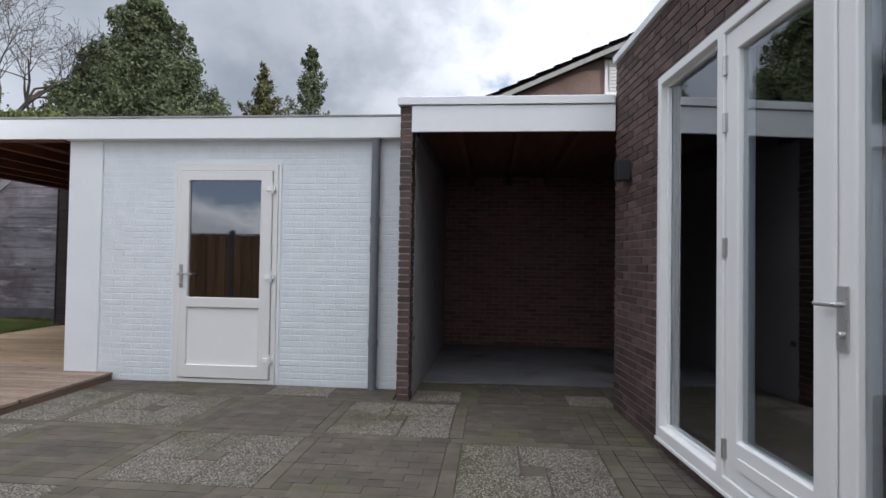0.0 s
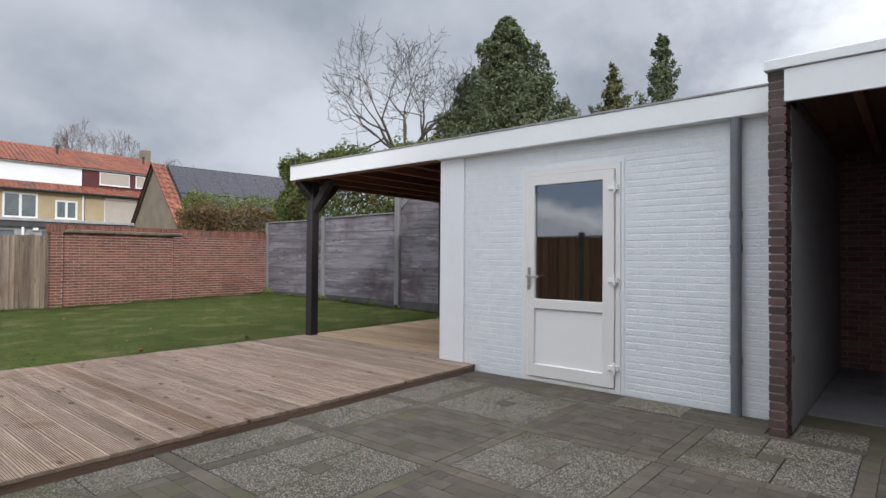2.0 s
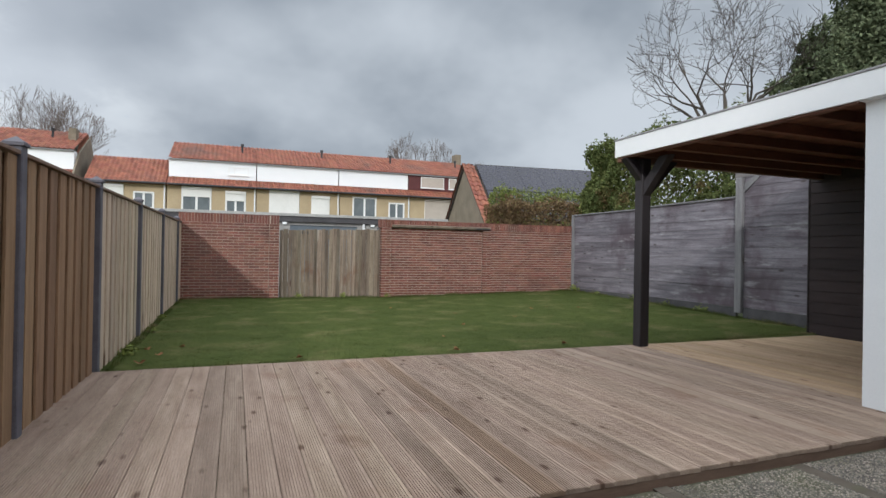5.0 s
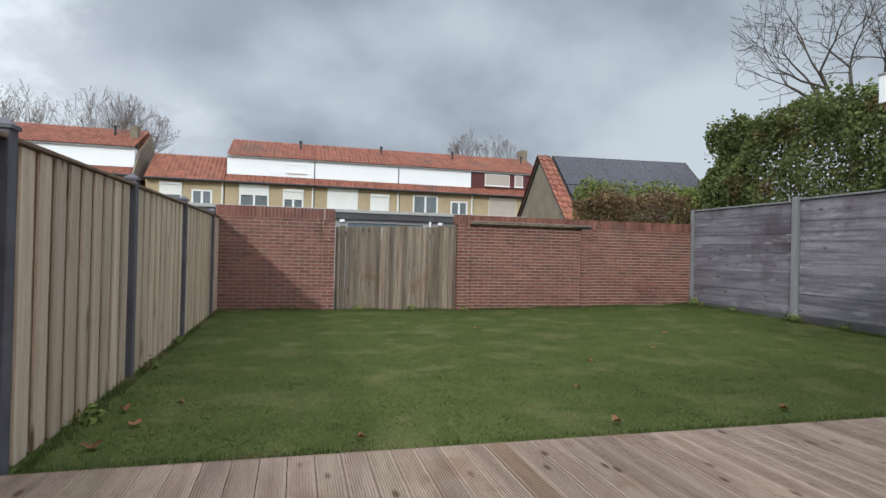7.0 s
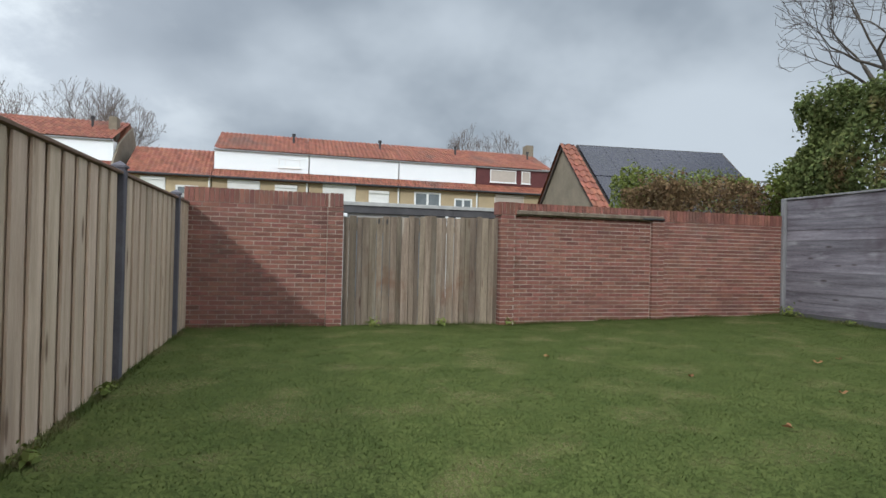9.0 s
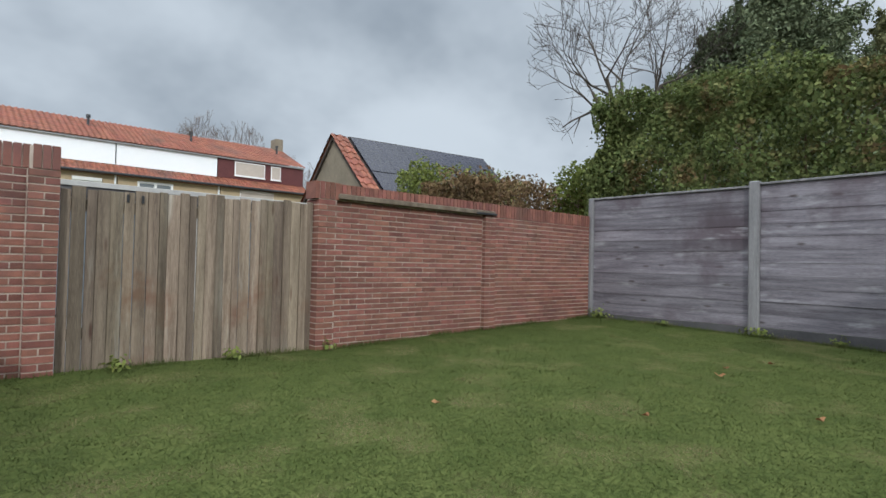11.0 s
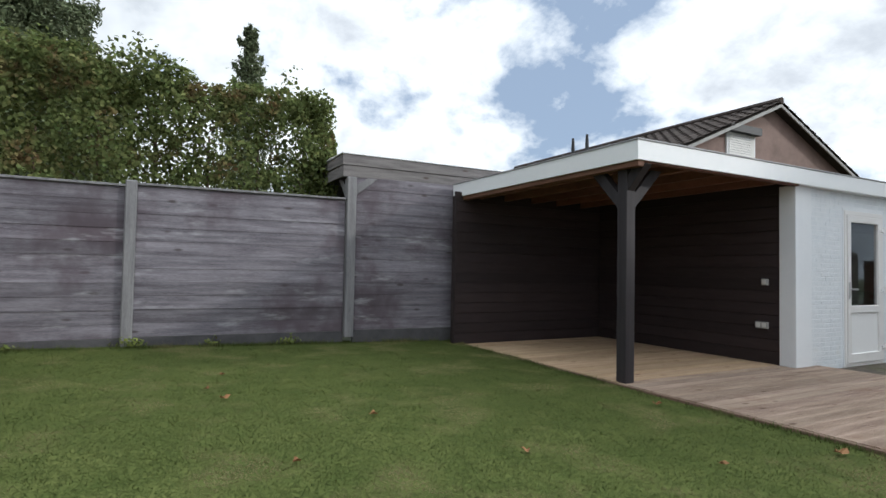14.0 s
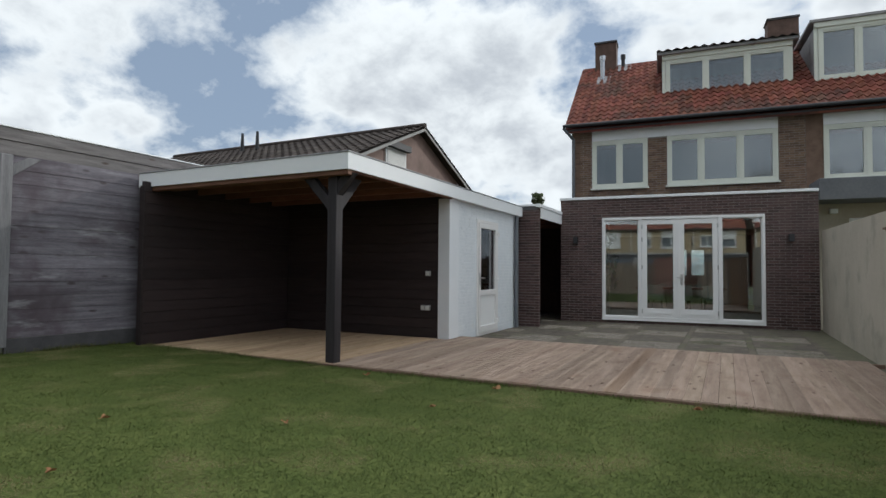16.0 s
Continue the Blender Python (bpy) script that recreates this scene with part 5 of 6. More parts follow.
def twigs(name, segs, mat, parent, sides=5, label=""):
    """Tapered limbs: (start, end, r0, r1) joined in one mesh."""
    a = np.array([s[0] for s in segs])
    b = np.array([s[1] for s in segs])
    r0, r1 = np.array([s[2] for s in segs]), np.array([s[3] for s in segs])
    d = b - a
    d /= np.linalg.norm(d, axis=1)[:, None] + 1e-9
    ref = np.where(np.abs(d[:, 2:3]) > 0.9, [[1.0, 0, 0]], [[0, 0, 1.0]])
    s = np.cross(d, ref)
    s /= np.linalg.norm(s, axis=1)[:, None]
    c = np.cross(d, s)
    verts = []
    for k in range(sides):
        t = 2 * np.pi * k / sides
        o = s * np.cos(t) + c * np.sin(t)
        verts.append(np.stack([a + o * r0[:, None], b + o * r1[:, None]], 1))
    v = np.stack(verts, 2).reshape(-1, 3)
    faces = []
    for i in range(len(segs)):
        k = i * 2 * sides
        faces += [(k + j, k + (j + 1) % sides, k + sides + (j + 1) % sides, k + sides + j) for j in range(sides)]
    return raw_part(name, v.tolist(), faces, mat, parent, label, smooth=True)


def grow(rng, p, d, length, r, level, out, spread=0.5, kids=(3, 4, 3, 3, 2), up=0.12, floor=0.006):
    steps = 4
    q = np.array(p, float)
    d = np.array(d, float)
    nodes = []
    for k in range(steps):
        d = d + rng.normal(0, 0.13, 3) + np.array([0, 0, up * 0.3])
        d /= np.linalg.norm(d)
        e = q + d * length / steps
        ra, rb = r * (1 - 0.5 * k / steps), r * (1 - 0.5 * (k + 1) / steps)
        out.append((q.copy(), e.copy(), max(ra, floor), max(rb, floor)))
        q = e
        nodes.append((q.copy(), d.copy(), rb))
    if level >= len(kids):
        return
    for k in range(kids[level]):
        node_p, node_d, node_r = nodes[min(steps - 1, 1 + rng.integers(0, steps - 1))] if k else nodes[-1]
        nd = node_d + rng.normal(0, spread, 3)
        nd[2] += up
        nd /= np.linalg.norm(nd)
        grow(rng, node_p, nd, length * rng.uniform(0.58, 0.8), node_r * 0.72, level + 1, out, spread, kids, up, floor)


def bare_tree(name_label, base, height, seed, stems=3, kids=(3, 4, 4, 3, 2), spread=0.5, floor=0.009, r=0.2, fork=0.3, up=0.12, reach=0.2, wide=0.3, bark=None):
    """A leafless tree whose twigs stop at a rounded outline, a little unevenly."""
    t = thing("bare_tree", base, name_label, "tree")
    rng = np.random.default_rng(seed)
    b = np.array(base, float)
    out, big = [], []
    top = b + np.array([0.1, 0, height * fork])
    mid = (b + top) / 2 + np.array([0.12, 0.05, 0])
    big += [(b, mid, r, r * 0.85), (mid, top, r * 0.85, r * 0.72)]
    for k in range(stems):
        a = 2 * np.pi * k / stems + rng.uniform(-0.4, 0.4)
        lean = rng.uniform(0.25, 1.1)
        grow(rng, top - np.array([0, 0, rng.uniform(0, 0.12) * height * fork]), (math.cos(a) * lean, math.sin(a) * lean, 0.95), height * reach, r * 0.6, 0, out, spread, kids, up, floor)
    half = (1 - fork) * 0.55 * height
    heart = b + np.array([0, 0, height - half])
    size = np.array([wide * height, wide * height, half])
    out = [q for q in out if np.linalg.norm((q[1] - heart) / size) < 1 + 0.16 * noise.noise(Vector(q[1] * 0.7))]
    twigs("trunk", big, bark or BARK, t, 8)
    twigs("crown", out, bark or BARK, t, 4)
    return t


def conifer(label, base, height, radius, seed, n, mat, size=0.5, lumpy=0.25, low=0.05, power=0.75, clumps=60, rise=0.35):
    t = thing("conifer", base, label, "tree")
    rng = np.random.default_rng(seed)
    bm = bmesh.new()
    rod(bm, base, (base[0], base[1], base[2] + height * 0.97), radius * 0.09 + 0.05, 0.02, 8)
    part("trunk", bm, BARK, t)
    # boughs: sprays scattered along limbs that leave the stem all round
    hz = np.sort(rng.uniform(low, 0.985, clumps))
    ang = np.arange(clumps) * 2.4 + rng.uniform(-0.5, 0.5, clumps)
    L = radius * (1 - hz) ** power * rng.uniform(0.55, 1.0 + lumpy, clumps) + 0.12
    per = n // clumps
    pts, nrm = [], []
    for h, a, l in zip(hz, ang, L):
        m = max(12, int(per * (0.35 + 1.3 * l / radius)))
        f = rng.random(m) ** 0.6
        out = np.array([math.cos(a), math.sin(a), 0.0])
        side = np.array([-math.sin(a), math.cos(a), 0.0])
        wide = l * 0.26 * (1.15 - f) + 0.06
        p = out * (f * l)[:, None] + side * (rng.normal(0, 1, m) * wide)[:, None]
        p[:, 2] = h * height + rise * l * f ** 1.6 + rng.normal(0, 1, m) * wide * 0.75
        pts.append(p)
        nrm.append(out * 0.7 + rng.normal(0, 0.4, (m, 3)) + np.array([0, 0, 0.5]))
    # inner body
    m = n // 3
    hz = rng.uniform(low, 0.97, m)
    ang = rng.uniform(0, 2 * np.pi, m)
    rad = radius * 0.6 * (1 - hz) ** power * rng.random(m) ** 0.4
    pts.append(np.stack([np.cos(ang) * rad, np.sin(ang) * rad, hz * height], 1))
    nrm.append(np.stack([np.cos(ang), np.sin(ang), np.zeros(m) + 0.3], 1))
    leaf_mesh("crown", np.concatenate(pts) + np.array(base), np.concatenate(nrm), size, mat, t, seed, flat=0.7, ratio=0.4)
    return t


def hedge(label, x0, x1, y0, y1, top, n, size, mat, seed, name="hedge", thin=None, twig=0, wob=0.16):
    t = thing(name, ((x0 + x1) / 2, (y0 + y1) / 2, 0), label, "hedge")
    rng = np.random.default_rng(seed)
    p = np.stack([rng.uniform(x0, x1, n), rng.uniform(y0, y1, n), rng.uniform(0.05, 1.0, n) ** 0.8], 1)
    # push most leaves out to the nearest faces
    side = rng.integers(0, 6, n)
    shell = rng.random(n) ** 2.2 * 0.45
    nrm = np.zeros((n, 3))
    for k, (ax, lim, sg) in enumerate(((0, x0, 1), (1, y0, 1), (1, y1, -1), (0, x1, -1))):
        sel = (side == 0) | (side == 4) if k == 0 else side == (k if k < 3 else 5)
        p[sel, ax] = lim + sg * shell[sel]
        nrm[sel, ax] = -sg
    hgt = np.array([top + wob * noise.noise(Vector((a * 0.9, b * 0.9, seed))) + wob * 0.8 * noise.noise(Vector((a * 3.1, b * 3.1, seed))) for a, b in p[:, :2]])
    p[:, 2] *= hgt
    sel = side == 3
    p[sel, 2] = hgt[sel] - shell[sel] + rng.normal(0, 0.05, sel.sum())
    nrm[sel, 2] = 1
    lump = np.array([noise.noise(Vector((a * 1.3, b * 1.3, c * 1.3 + seed))) for a, b, c in p])
    p += nrm * (lump * 0.42)[:, None]
    keep = np.array([noise.noise(Vector((a * 2.3, b * 2.3, c * 2.3))) for a, b, c in p]) > -0.42
    if thin is not None:
        keep &= ~((p[:, 1] < thin) & (np.array([noise.noise(Vector((b * 3.2, c * 3.2, 5))) for a, b, c in p]) < rng.uniform(-0.45, 0.12, n)) & (p[:, 2] > 1.5))
    p, nrm = p[keep], nrm[keep]
    leaf_mesh("foliage", p, nrm, size, mat, t, seed, flat=0.6, ratio=0.72)
    segs = []
    L = max(x1 - x0, y1 - y0)
    stems = max(4, int(L / 0.7))
    for k in range(stems):
        f = (k + 0.5) / stems
        b = np.array([x0 + (x1 - x0) * (f if x1 - x0 > y1 - y0 else 0.5), y0 + (y1 - y0) * (f if y1 - y0 >= x1 - x0 else 0.5), 0.0])
        segs.append((b, b + np.array([0, 0, top * 0.8]), 0.04, 0.015))
        for j in range(10 + twig):
            z = rng.uniform(0.25, 0.95) * top
            o = b + np.array([0, 0, z])
            e = o + np.array([rng.uniform(-0.5, 0.5) * min(1.0, x1 - x0 + 0.1), rng.uniform(-0.5, 0.5) * min(1.0, y1 - y0 + 0.1), rng.uniform(-0.1, 0.5)])
            segs.append((o, e, 0.012, 0.004))
    twigs("branchwork", segs, DRY_TWIG, t, 4)
    return t


hedge("tall green leafy hedge behind the plank fence", 4.70, 6.0, 10.1, 16.1, 4.10, 78000, 0.075, LEAF_HEDGE, 5, thin=12.1, twig=8, wob=0.3)
hedge("dry brown hedge behind the garden wall", 3.05, 7.4, 17.3, 18.8, 2.75, 21000, 0.08, LEAF_BROWN, 6, twig=40)
hedge("light green hedge behind the brown hedge", 4.3, 8.2, 20.3, 21.5, 3.45, 14000, 0.08, LEAF_YELLOW, 7)
hedge("green shrub at the garden corner", 5.6, 6.9, 16.5, 17.6, 3.15, 7000, 0.09, LEAF_YELLOW, 8, name="shrub", wob=0.5)
bare_tree("bare leafless tree with spreading limbs", (16.2, 21.9, 0), 14.3, 41, 6, (3, 3, 4, 3, 2), 0.5, 0.0075, 0.22, 0.46, up=0.07, reach=0.20, wide=0.31)
conifer("large bluish green conifer tree", (19.4, 17.5, 0), 14.0, 6.4, 31, 120000, LEAF_CONIFER, 0.20, 0.2, power=0.88, clumps=240)
conifer("broad green conifer beside the large one", (18.6, 19.8, 0), 10.6, 3.9, 37, 36000, LEAF_CONIFER, 0.20, 0.2, power=0.75, clumps=130)
conifer("slender olive green conifer tree", (22.5, 21.6, 0), 11.6, 2.6, 36, 10000, LEAF_OLIVE, 0.24, 0.2, power=0.8, clumps=70)
conifer("slim green conifer tree", (18.9, 9.34, 0), 10.8, 2.3, 32, 12000, LEAF_CONIFER, 0.17, 0.35, power=0.85, clumps=70, rise=0.7)
conifer("olive brown conifer tree", (29.0, 15.9, 0), 13.8, 4.0, 33, 12000, LEAF_OLIVE, 0.24, 0.3, power=0.9, clumps=70, rise=0.5)
conifer("small olive conifer tree", (24.0, 16.5, 0), 10.3, 3.0, 34, 8000, LEAF_OLIVE, 0.22, 0.3, power=0.85, clumps=50, rise=0.5)
conifer("far green conifer tree", (5.15, -16.0, 0), 5.6, 1.3, 35, 3500, LEAF_CONIFER, 0.2, 0.3, clumps=40)
for k, (x, y, h, wide) in enumerate(((-28.5, 60, 15.6, 0.29), (-21.2, 64, 15.8, 0.36), (13.9, 60, 14.4, 0.28), (25.5, 68, 13.4, 0.24))):
    bare_tree("far bare tree behind the roofs", (x, y, 0), h, 50 + k, 9, (4, 4, 4, 4), 0.34, 0.010, 0.2, 0.36, up=0.14, reach=0.27, wide=wide, bark=HAZED_BARK)


# ---- row of houses beyond the alley ----
def row_house(x0, x1, y, dorm, wins, label, low=False, maroon=False, end=False):
    h = thing("row_house", ((x0 + x1) / 2, y + 4, 0), label, "house", "row of houses beyond the alley")
    F = Face(x0, y, 1, 0, 0, -1)
    W = x1 - x0
    bm = bmesh.new()
    holes = [(a - x0, b - x0, c, d) for a, b, c, d, k in wins]
    wall_core(bm, F, 0, W, -0.05, 5.35, -0.3, 0, holes)
    part("wall", bm, YELLOW_BRICK, h)
    rz = 7.15 if low else 8.75
    bm = bmesh.new()
    ry = y + (2.2 if low else 4.0)
    prism(bm, [(x0, y - 0.35, 5.28), (x0, y + 1.0, 6.02), (x0, ry, rz - 0.08), (x0, ry + 5, 4.2), (x0, ry + 5, 0), (x0, y + 0.3, 0), (x0, y + 0.3, 5.2)], (W, 0, 0))
    part("roof", bm, ROOF_ORANGE, h, "orange clay tile roof")
    s1 = Vector((0, 1.35, 0.74))
    if low:
        tile_roof(h, (x0, y - 0.38, 5.32), (1, 0, 0), Vector((0, ry - y + 0.38, rz - 5.32)), W, math.hypot(ry - y + 0.38, rz - 5.32), 0.27, 0.36, ROOF_ORANGE)
    else:
        tile_roof(h, (x0, y - 0.38, 5.32), (1, 0, 0), s1, W, 1.5, 0.27, 0.36, ROOF_ORANGE)
        tile_roof(h, (x0, y + 0.35, 7.10), (1, 0, 0), Vector((0, ry - y - 0.35, rz - 7.10)), W, math.hypot(ry - y - 0.35, rz - 7.10), 0.27, 0.36, ROOF_ORANGE)
        bm = bmesh.new()
        box(bm, x0 + 0.02, x1 - 0.02, y + 0.55, y + 1.3, 5.9, 7.06)
        part("dormer", bm, MAROON if maroon else WHITE_TRIM, h, "maroon clad dormer front" if maroon else "long white dormer front")
        bm = bmesh.new()
        box(bm, x0, x1, y + 0.40, y + 0.56, 7.02, 7.10)
        part("dormer_gutter", bm, LEAD, h)
    bm = bmesh.new()
    rod(bm, (x0, y - 0.40, 5.30), (x1, y - 0.40, 5.30), 0.07, sides=8)
    part("gutter", bm, LAMP_BLACK, h)
    for a, b, c, d, k in wins:
        splits = [(a + b) / 2 - x0] if k in "sdc" and b - a > 0.9 else []
        win = window(h, F, a - x0, b - x0, c, d, splits, 0.08, 0.12, 0.03, glass=GLASS_FAR, sash=0.03)
        if k in "fch":
            low_z = {"f": c + 0.02, "c": d - 0.62, "h": d - 0.75}[k]
            bm = bmesh.new()
            F.box(bm, a - x0 + 0.03, b - x0 - 0.03, low_z, d - 0.02, 0.035, 0.06)
            F.box(bm, a - x0, b - x0, d - 0.12, d + 0.05, 0.035, 0.14)
            part("roller_shutter", bm, BEIGE_SHUTTER if maroon else SHUTTER, h, "closed roller shutter")
    bm = bmesh.new()
    rod(bm, (x1 - 0.1, y - 0.06, 0), (x1 - 0.1, y - 0.06, 5.25), 0.05, sides=6)
    part("downpipe", bm, WHITE_TRIM, h)
    if not low:
        bm = bmesh.new()
        xv, yv = x0 + W * 0.83, y + 2.6
        zv = 7.10 + (yv - y - 0.35) * (rz - 7.10) / (ry - y - 0.35)
        rod(bm, (xv, yv, zv - 0.1), (xv, yv, zv + 0.55), 0.07, sides=8)
        rod(bm, (xv, yv, zv + 0.45), (xv, yv, zv + 0.62), 0.11, sides=8)
        part("flue", bm, LAMP_BLACK, h)
    return h


Y = 43.0
row_house(-13.4, -8.85, Y, False, [(-12.6, -11.3, 3.6, 5.1, "h"), (-10.76, -9.55, 3.65, 4.75, "s")], "yellow brick row house with low tiled roof", low=True)
h1 = row_house(-8.8, -3.28, Y, True, [(-7.95, -6.12, 3.55, 5.17, "c"), (-5.26, -3.95, 3.6, 5.0, "c")], "yellow brick row house with white dormer")
row_house(-3.25, 2.42, Y, True, [(-2.43, -0.4, 3.55, 5.2, "f"), (0.43, 1.72, 3.6, 4.96, "f")], "yellow brick row house with closed white shutters")
row_house(2.45, 7.72, Y, True, [(3.37, 5.15, 3.55, 5.1, "s"), (6.07, 7.31, 3.6, 4.8, "s")], "yellow brick row house with white dormer")
hm = row_house(7.75, 13.3, Y, True, [(8.9, 10.99, 3.55, 5.15, "f")], "yellow brick end house with maroon dormer", maroon=True)
FM = Face(7.75, Y + 0.55, 1, 0, 0, -1)
for a, b in ((1.0, 2.9), (3.3, 3.95)):
    win = window(hm, FM, a, b, 6.1, 6.95, (), 0.07, 0.08, 0.03, glass=GLASS_FAR, sash=0)
    bm = bmesh.new()
    FM.box(bm, a + 0.06, b - 0.06, 6.16, 6.9, 0.032, 0.05)
    part("roller_shutter", bm, BEIGE_SHUTTER, win)
bm = bmesh.new()
box(bm, 12.75, 13.28, Y + 3.6, Y + 4.4, 7.6, 9.45)
part("chimney", bm, GABLE_BRICK, hm)
hl = row_house(-24.0, -14.0, Y - 0.6, True, [(-22, -20, 3.6, 5.1, "s"), (-18, -16.4, 3.6, 5.1, "c")], "yellow brick row house with white dormer and chimney")
bm = bmesh.new()
box(bm, -14.75, -14.32, Y + 1.6, Y + 2.3, 6.4, 8.75)
part("chimney", bm, GABLE_BRICK, hl, "slim grey-brown brick chimney")
bm = bmesh.new()
prism(bm, [(-13.98, Y - 0.9, 5.3), (-13.98, Y + 0.6, 7.0), (-13.98, Y + 3.4, 8.5), (-13.98, Y + 6, 5.3)], (0.10, 0, 0))
part("party_wall", bm, GABLE_BRICK, hl)

# dormer panel joints and the little dormer window
FD = Face(-8.8, Y + 0.55, 1, 0, 0, -1)
window(h1, FD, 3.7, 5.0, 6.2, 6.75, (4.1,), 0.06, 0.08, 0.03, glass=GLASS_FAR, sash=0)

# ---- house with solar panels ----
SO = thing("solar_house", (9.3, 26.2, 0), "brick house with solar panels on its roof", "house")
gx, gy, gz = 5.2, 26.17, 5.18
sl = 0.85
bm = bmesh.new()
prism(bm, [(gx, gy - 3.2, -0.05), (gx, gy - 3.2, gz - 3.2 * sl - 0.05), (gx, gy, gz - 0.08), (gx, gy + 3.2, gz - 3.2 * sl - 0.05), (gx, gy + 3.2, -0.05)], (6.4, 0, 0))
part("wall", bm, GABLE_BRICK, SO)
bm = bmesh.new()
for s in (-1, 1):
    prism(bm, [(gx - 0.08, gy, gz), (gx - 0.08, gy + s * 3.5, gz - 3.5 * sl), (gx - 0.08, gy + s * 3.5, gz - 3.5 * sl - 0.12), (gx - 0.08, gy, gz - 0.12)], (6.55, 0, 0))
part("roof", bm, ROOF_DARK, SO)
for s, lim in ((-1, 0), (1, 0)):
    tile_roof(SO, (gx - 0.14, gy + s * 3.5, gz - 3.5 * sl + 0.02), (1, 0, 0), (0, -s, sl), 0.55, 3.5 * math.hypot(1, sl), 0.27, 0.36, ROOF_ORANGE, amp=0.03)
nrm = Vector((0, -sl, 1)).normalized()
vdir = Vector((0, 1, sl)).normalized()
panel_boxes = []
for i in range(6):
    for j in range(2):
        p = Vector((gx + 0.5 + i * 0.96, gy - 3.35, gz - 3.35 * sl)) + vdir * (0.25 + j * 2.05)
        panel_boxes.append((p + Vector((0.475, 0, 0)) + vdir * 1.0 + nrm * 0.09, Vector((1, 0, 0)), vdir, (0.475, 1.0, 0.02)))
pieces("solar_panel", panel_boxes, SOLAR, SO)
bm = bmesh.new()
box(bm, gx + 0.5, gx + 6.4, gy - 0.05, gy + 0.05, gz - 0.02, gz + 0.06)
part("ridge", bm, ROOF_DARK, SO)
# ---- garages in the alley behind the gate ----
bm = bmesh.new()
box(bm, -16, 12, 16.2, 21.9, -0.055, -0.02)
structure("road", bm, ROAD, "paved back alley behind the garden wall", "road")
for k, x in enumerate((-9.2, -6.2, -3.2, -0.2)):
    ga = thing("garage", (x + 1.5, 24, 0), "flat-roofed garage with blue-grey door", "garage", "garages in the alley")
    FG = Face(x, 22.0, 1, 0, 0, -1)
    bm = bmesh.new()
    wall_core(bm, FG, 0.0, 3.0, -0.05, 2.12, -5.0, 0.0, [(0.35, 2.65, -0.05, 2.02)])
    part("wall", bm, CONCRETE, ga)
    bm = bmesh.new()
    FG.box(bm, 0.35, 2.65, 0.0, 2.02, -0.12, -0.06)
    gd = part("door", bm, GARAGE_DOOR, ga)
    for q in range(8):
        bm = bmesh.new()
        FG.box(bm, 0.36 + q * 0.287, 0.36 + q * 0.287 + 0.26, 0.02, 2.0, -0.06, -0.045)
        part("panel", bm, GARAGE_DOOR, gd)
    bm = bmesh.new()
    FG.box(bm, 0.0, 3.0, 2.12, 2.30, -5.0, 0.12)
    part("roof", bm, DARK_CONCRETE, ga, bevel=0.01)
    bm = bmesh.new()
    FG.box(bm, 0.0, 3.0, 2.304, 2.40, -0.1, 0.16)
    part("roof_trim", bm, CONCRETE, ga, "pale grey roof edge", bevel=0.008)
    bm = bmesh.new()
    rod(bm, FG.at(2.85, 0, 0.08), FG.at(2.85, 2.38, 0.08), 0.04, sides=8)
    part("downpipe", bm, WHITE_TRIM, ga)
    bm = bmesh.new()
    FG.box(bm, 0.1, 0.24, 2.03, 2.11, 0.0, 0.10)
    part("flood_lamp", bm, WHITE_TRIM, ga)

# ---- neighbour's gabled house behind the shed ----
GB = thing("gabled_house", (11.5, -2.8, 0), "pale brick gabled house with dark tile roof", "house")
px, py, pz, ps, half = 5.44, -3.04, 6.18, 0.425, 5.0
FGB = Face(px, py, 0, 1, -1, 0)
bm = bmesh.new()
prism(bm, [(px, py - half, -0.05), (px, py - half, pz - half * ps - 0.1), (px, py, pz - 0.12), (px, py + half, pz - half * ps - 0.1), (px, py + half, -0.05)], (12.4, 0, 0))
part("wall", bm, PINK_BRICK, GB)
bm = bmesh.new()
for s in (-1, 1):
    prism(bm, [(px - 0.25, py, pz - 0.02), (px - 0.25, py + s * (half + 0.4), pz - (half + 0.4) * ps - 0.02), (px - 0.25, py + s * (half + 0.4), pz - (half + 0.4) * ps - 0.10), (px - 0.25, py, pz - 0.10)], (12.9, 0, 0))
part("roof", bm, ROOF_DARK, GB)
for s in (-1, 1):
    tile_roof(GB, (px - 0.3, py + s * (half + 0.42), pz - (half + 0.42) * ps), (1, 0, 0), (0, -s, ps), 12.9, (half + 0.42) * math.hypot(1, ps), 0.32, 0.36, ROOF_DARK, amp=0.022)
    bm = bmesh.new()
    prism(bm, [(px - 0.29, py, pz - 0.05), (px - 0.29, py + s * (half + 0.4), pz - (half + 0.4) * ps - 0.05), (px - 0.29, py + s * (half + 0.4), pz - (half + 0.4) * ps - 0.14), (px - 0.29, py, pz - 0.14)], (0.035, 0, 0))
    part("bargeboard", bm, CONCRETE, GB, "pale grey bargeboard")
bm = bmesh.new()
rod(bm, (px - 0.3, py, pz + 0.05), (px + 12.6, py, pz + 0.05), 0.10, sides=8)
part("ridge", bm, ROOF_DARK, GB)
gw = window(GB, FGB, 0.85, 2.1, 4.45, 5.25, (), 0.07, 0.1, 0.05, glass=GLASS_FAR)
bm = bmesh.new()
for k in range(9):
    FGB.box(bm, 0.93, 2.02, 4.52 + k * 0.066, 4.575 + k * 0.066, 0.052, 0.066)
part("blind", bm, SHUTTER, gw)
bm = bmesh.new()
FGB.box(bm, 0.8, 2.15, 5.12, 5.32, 0.07, 0.22)
part("shutter_box", bm, LAMP_BLACK, gw)
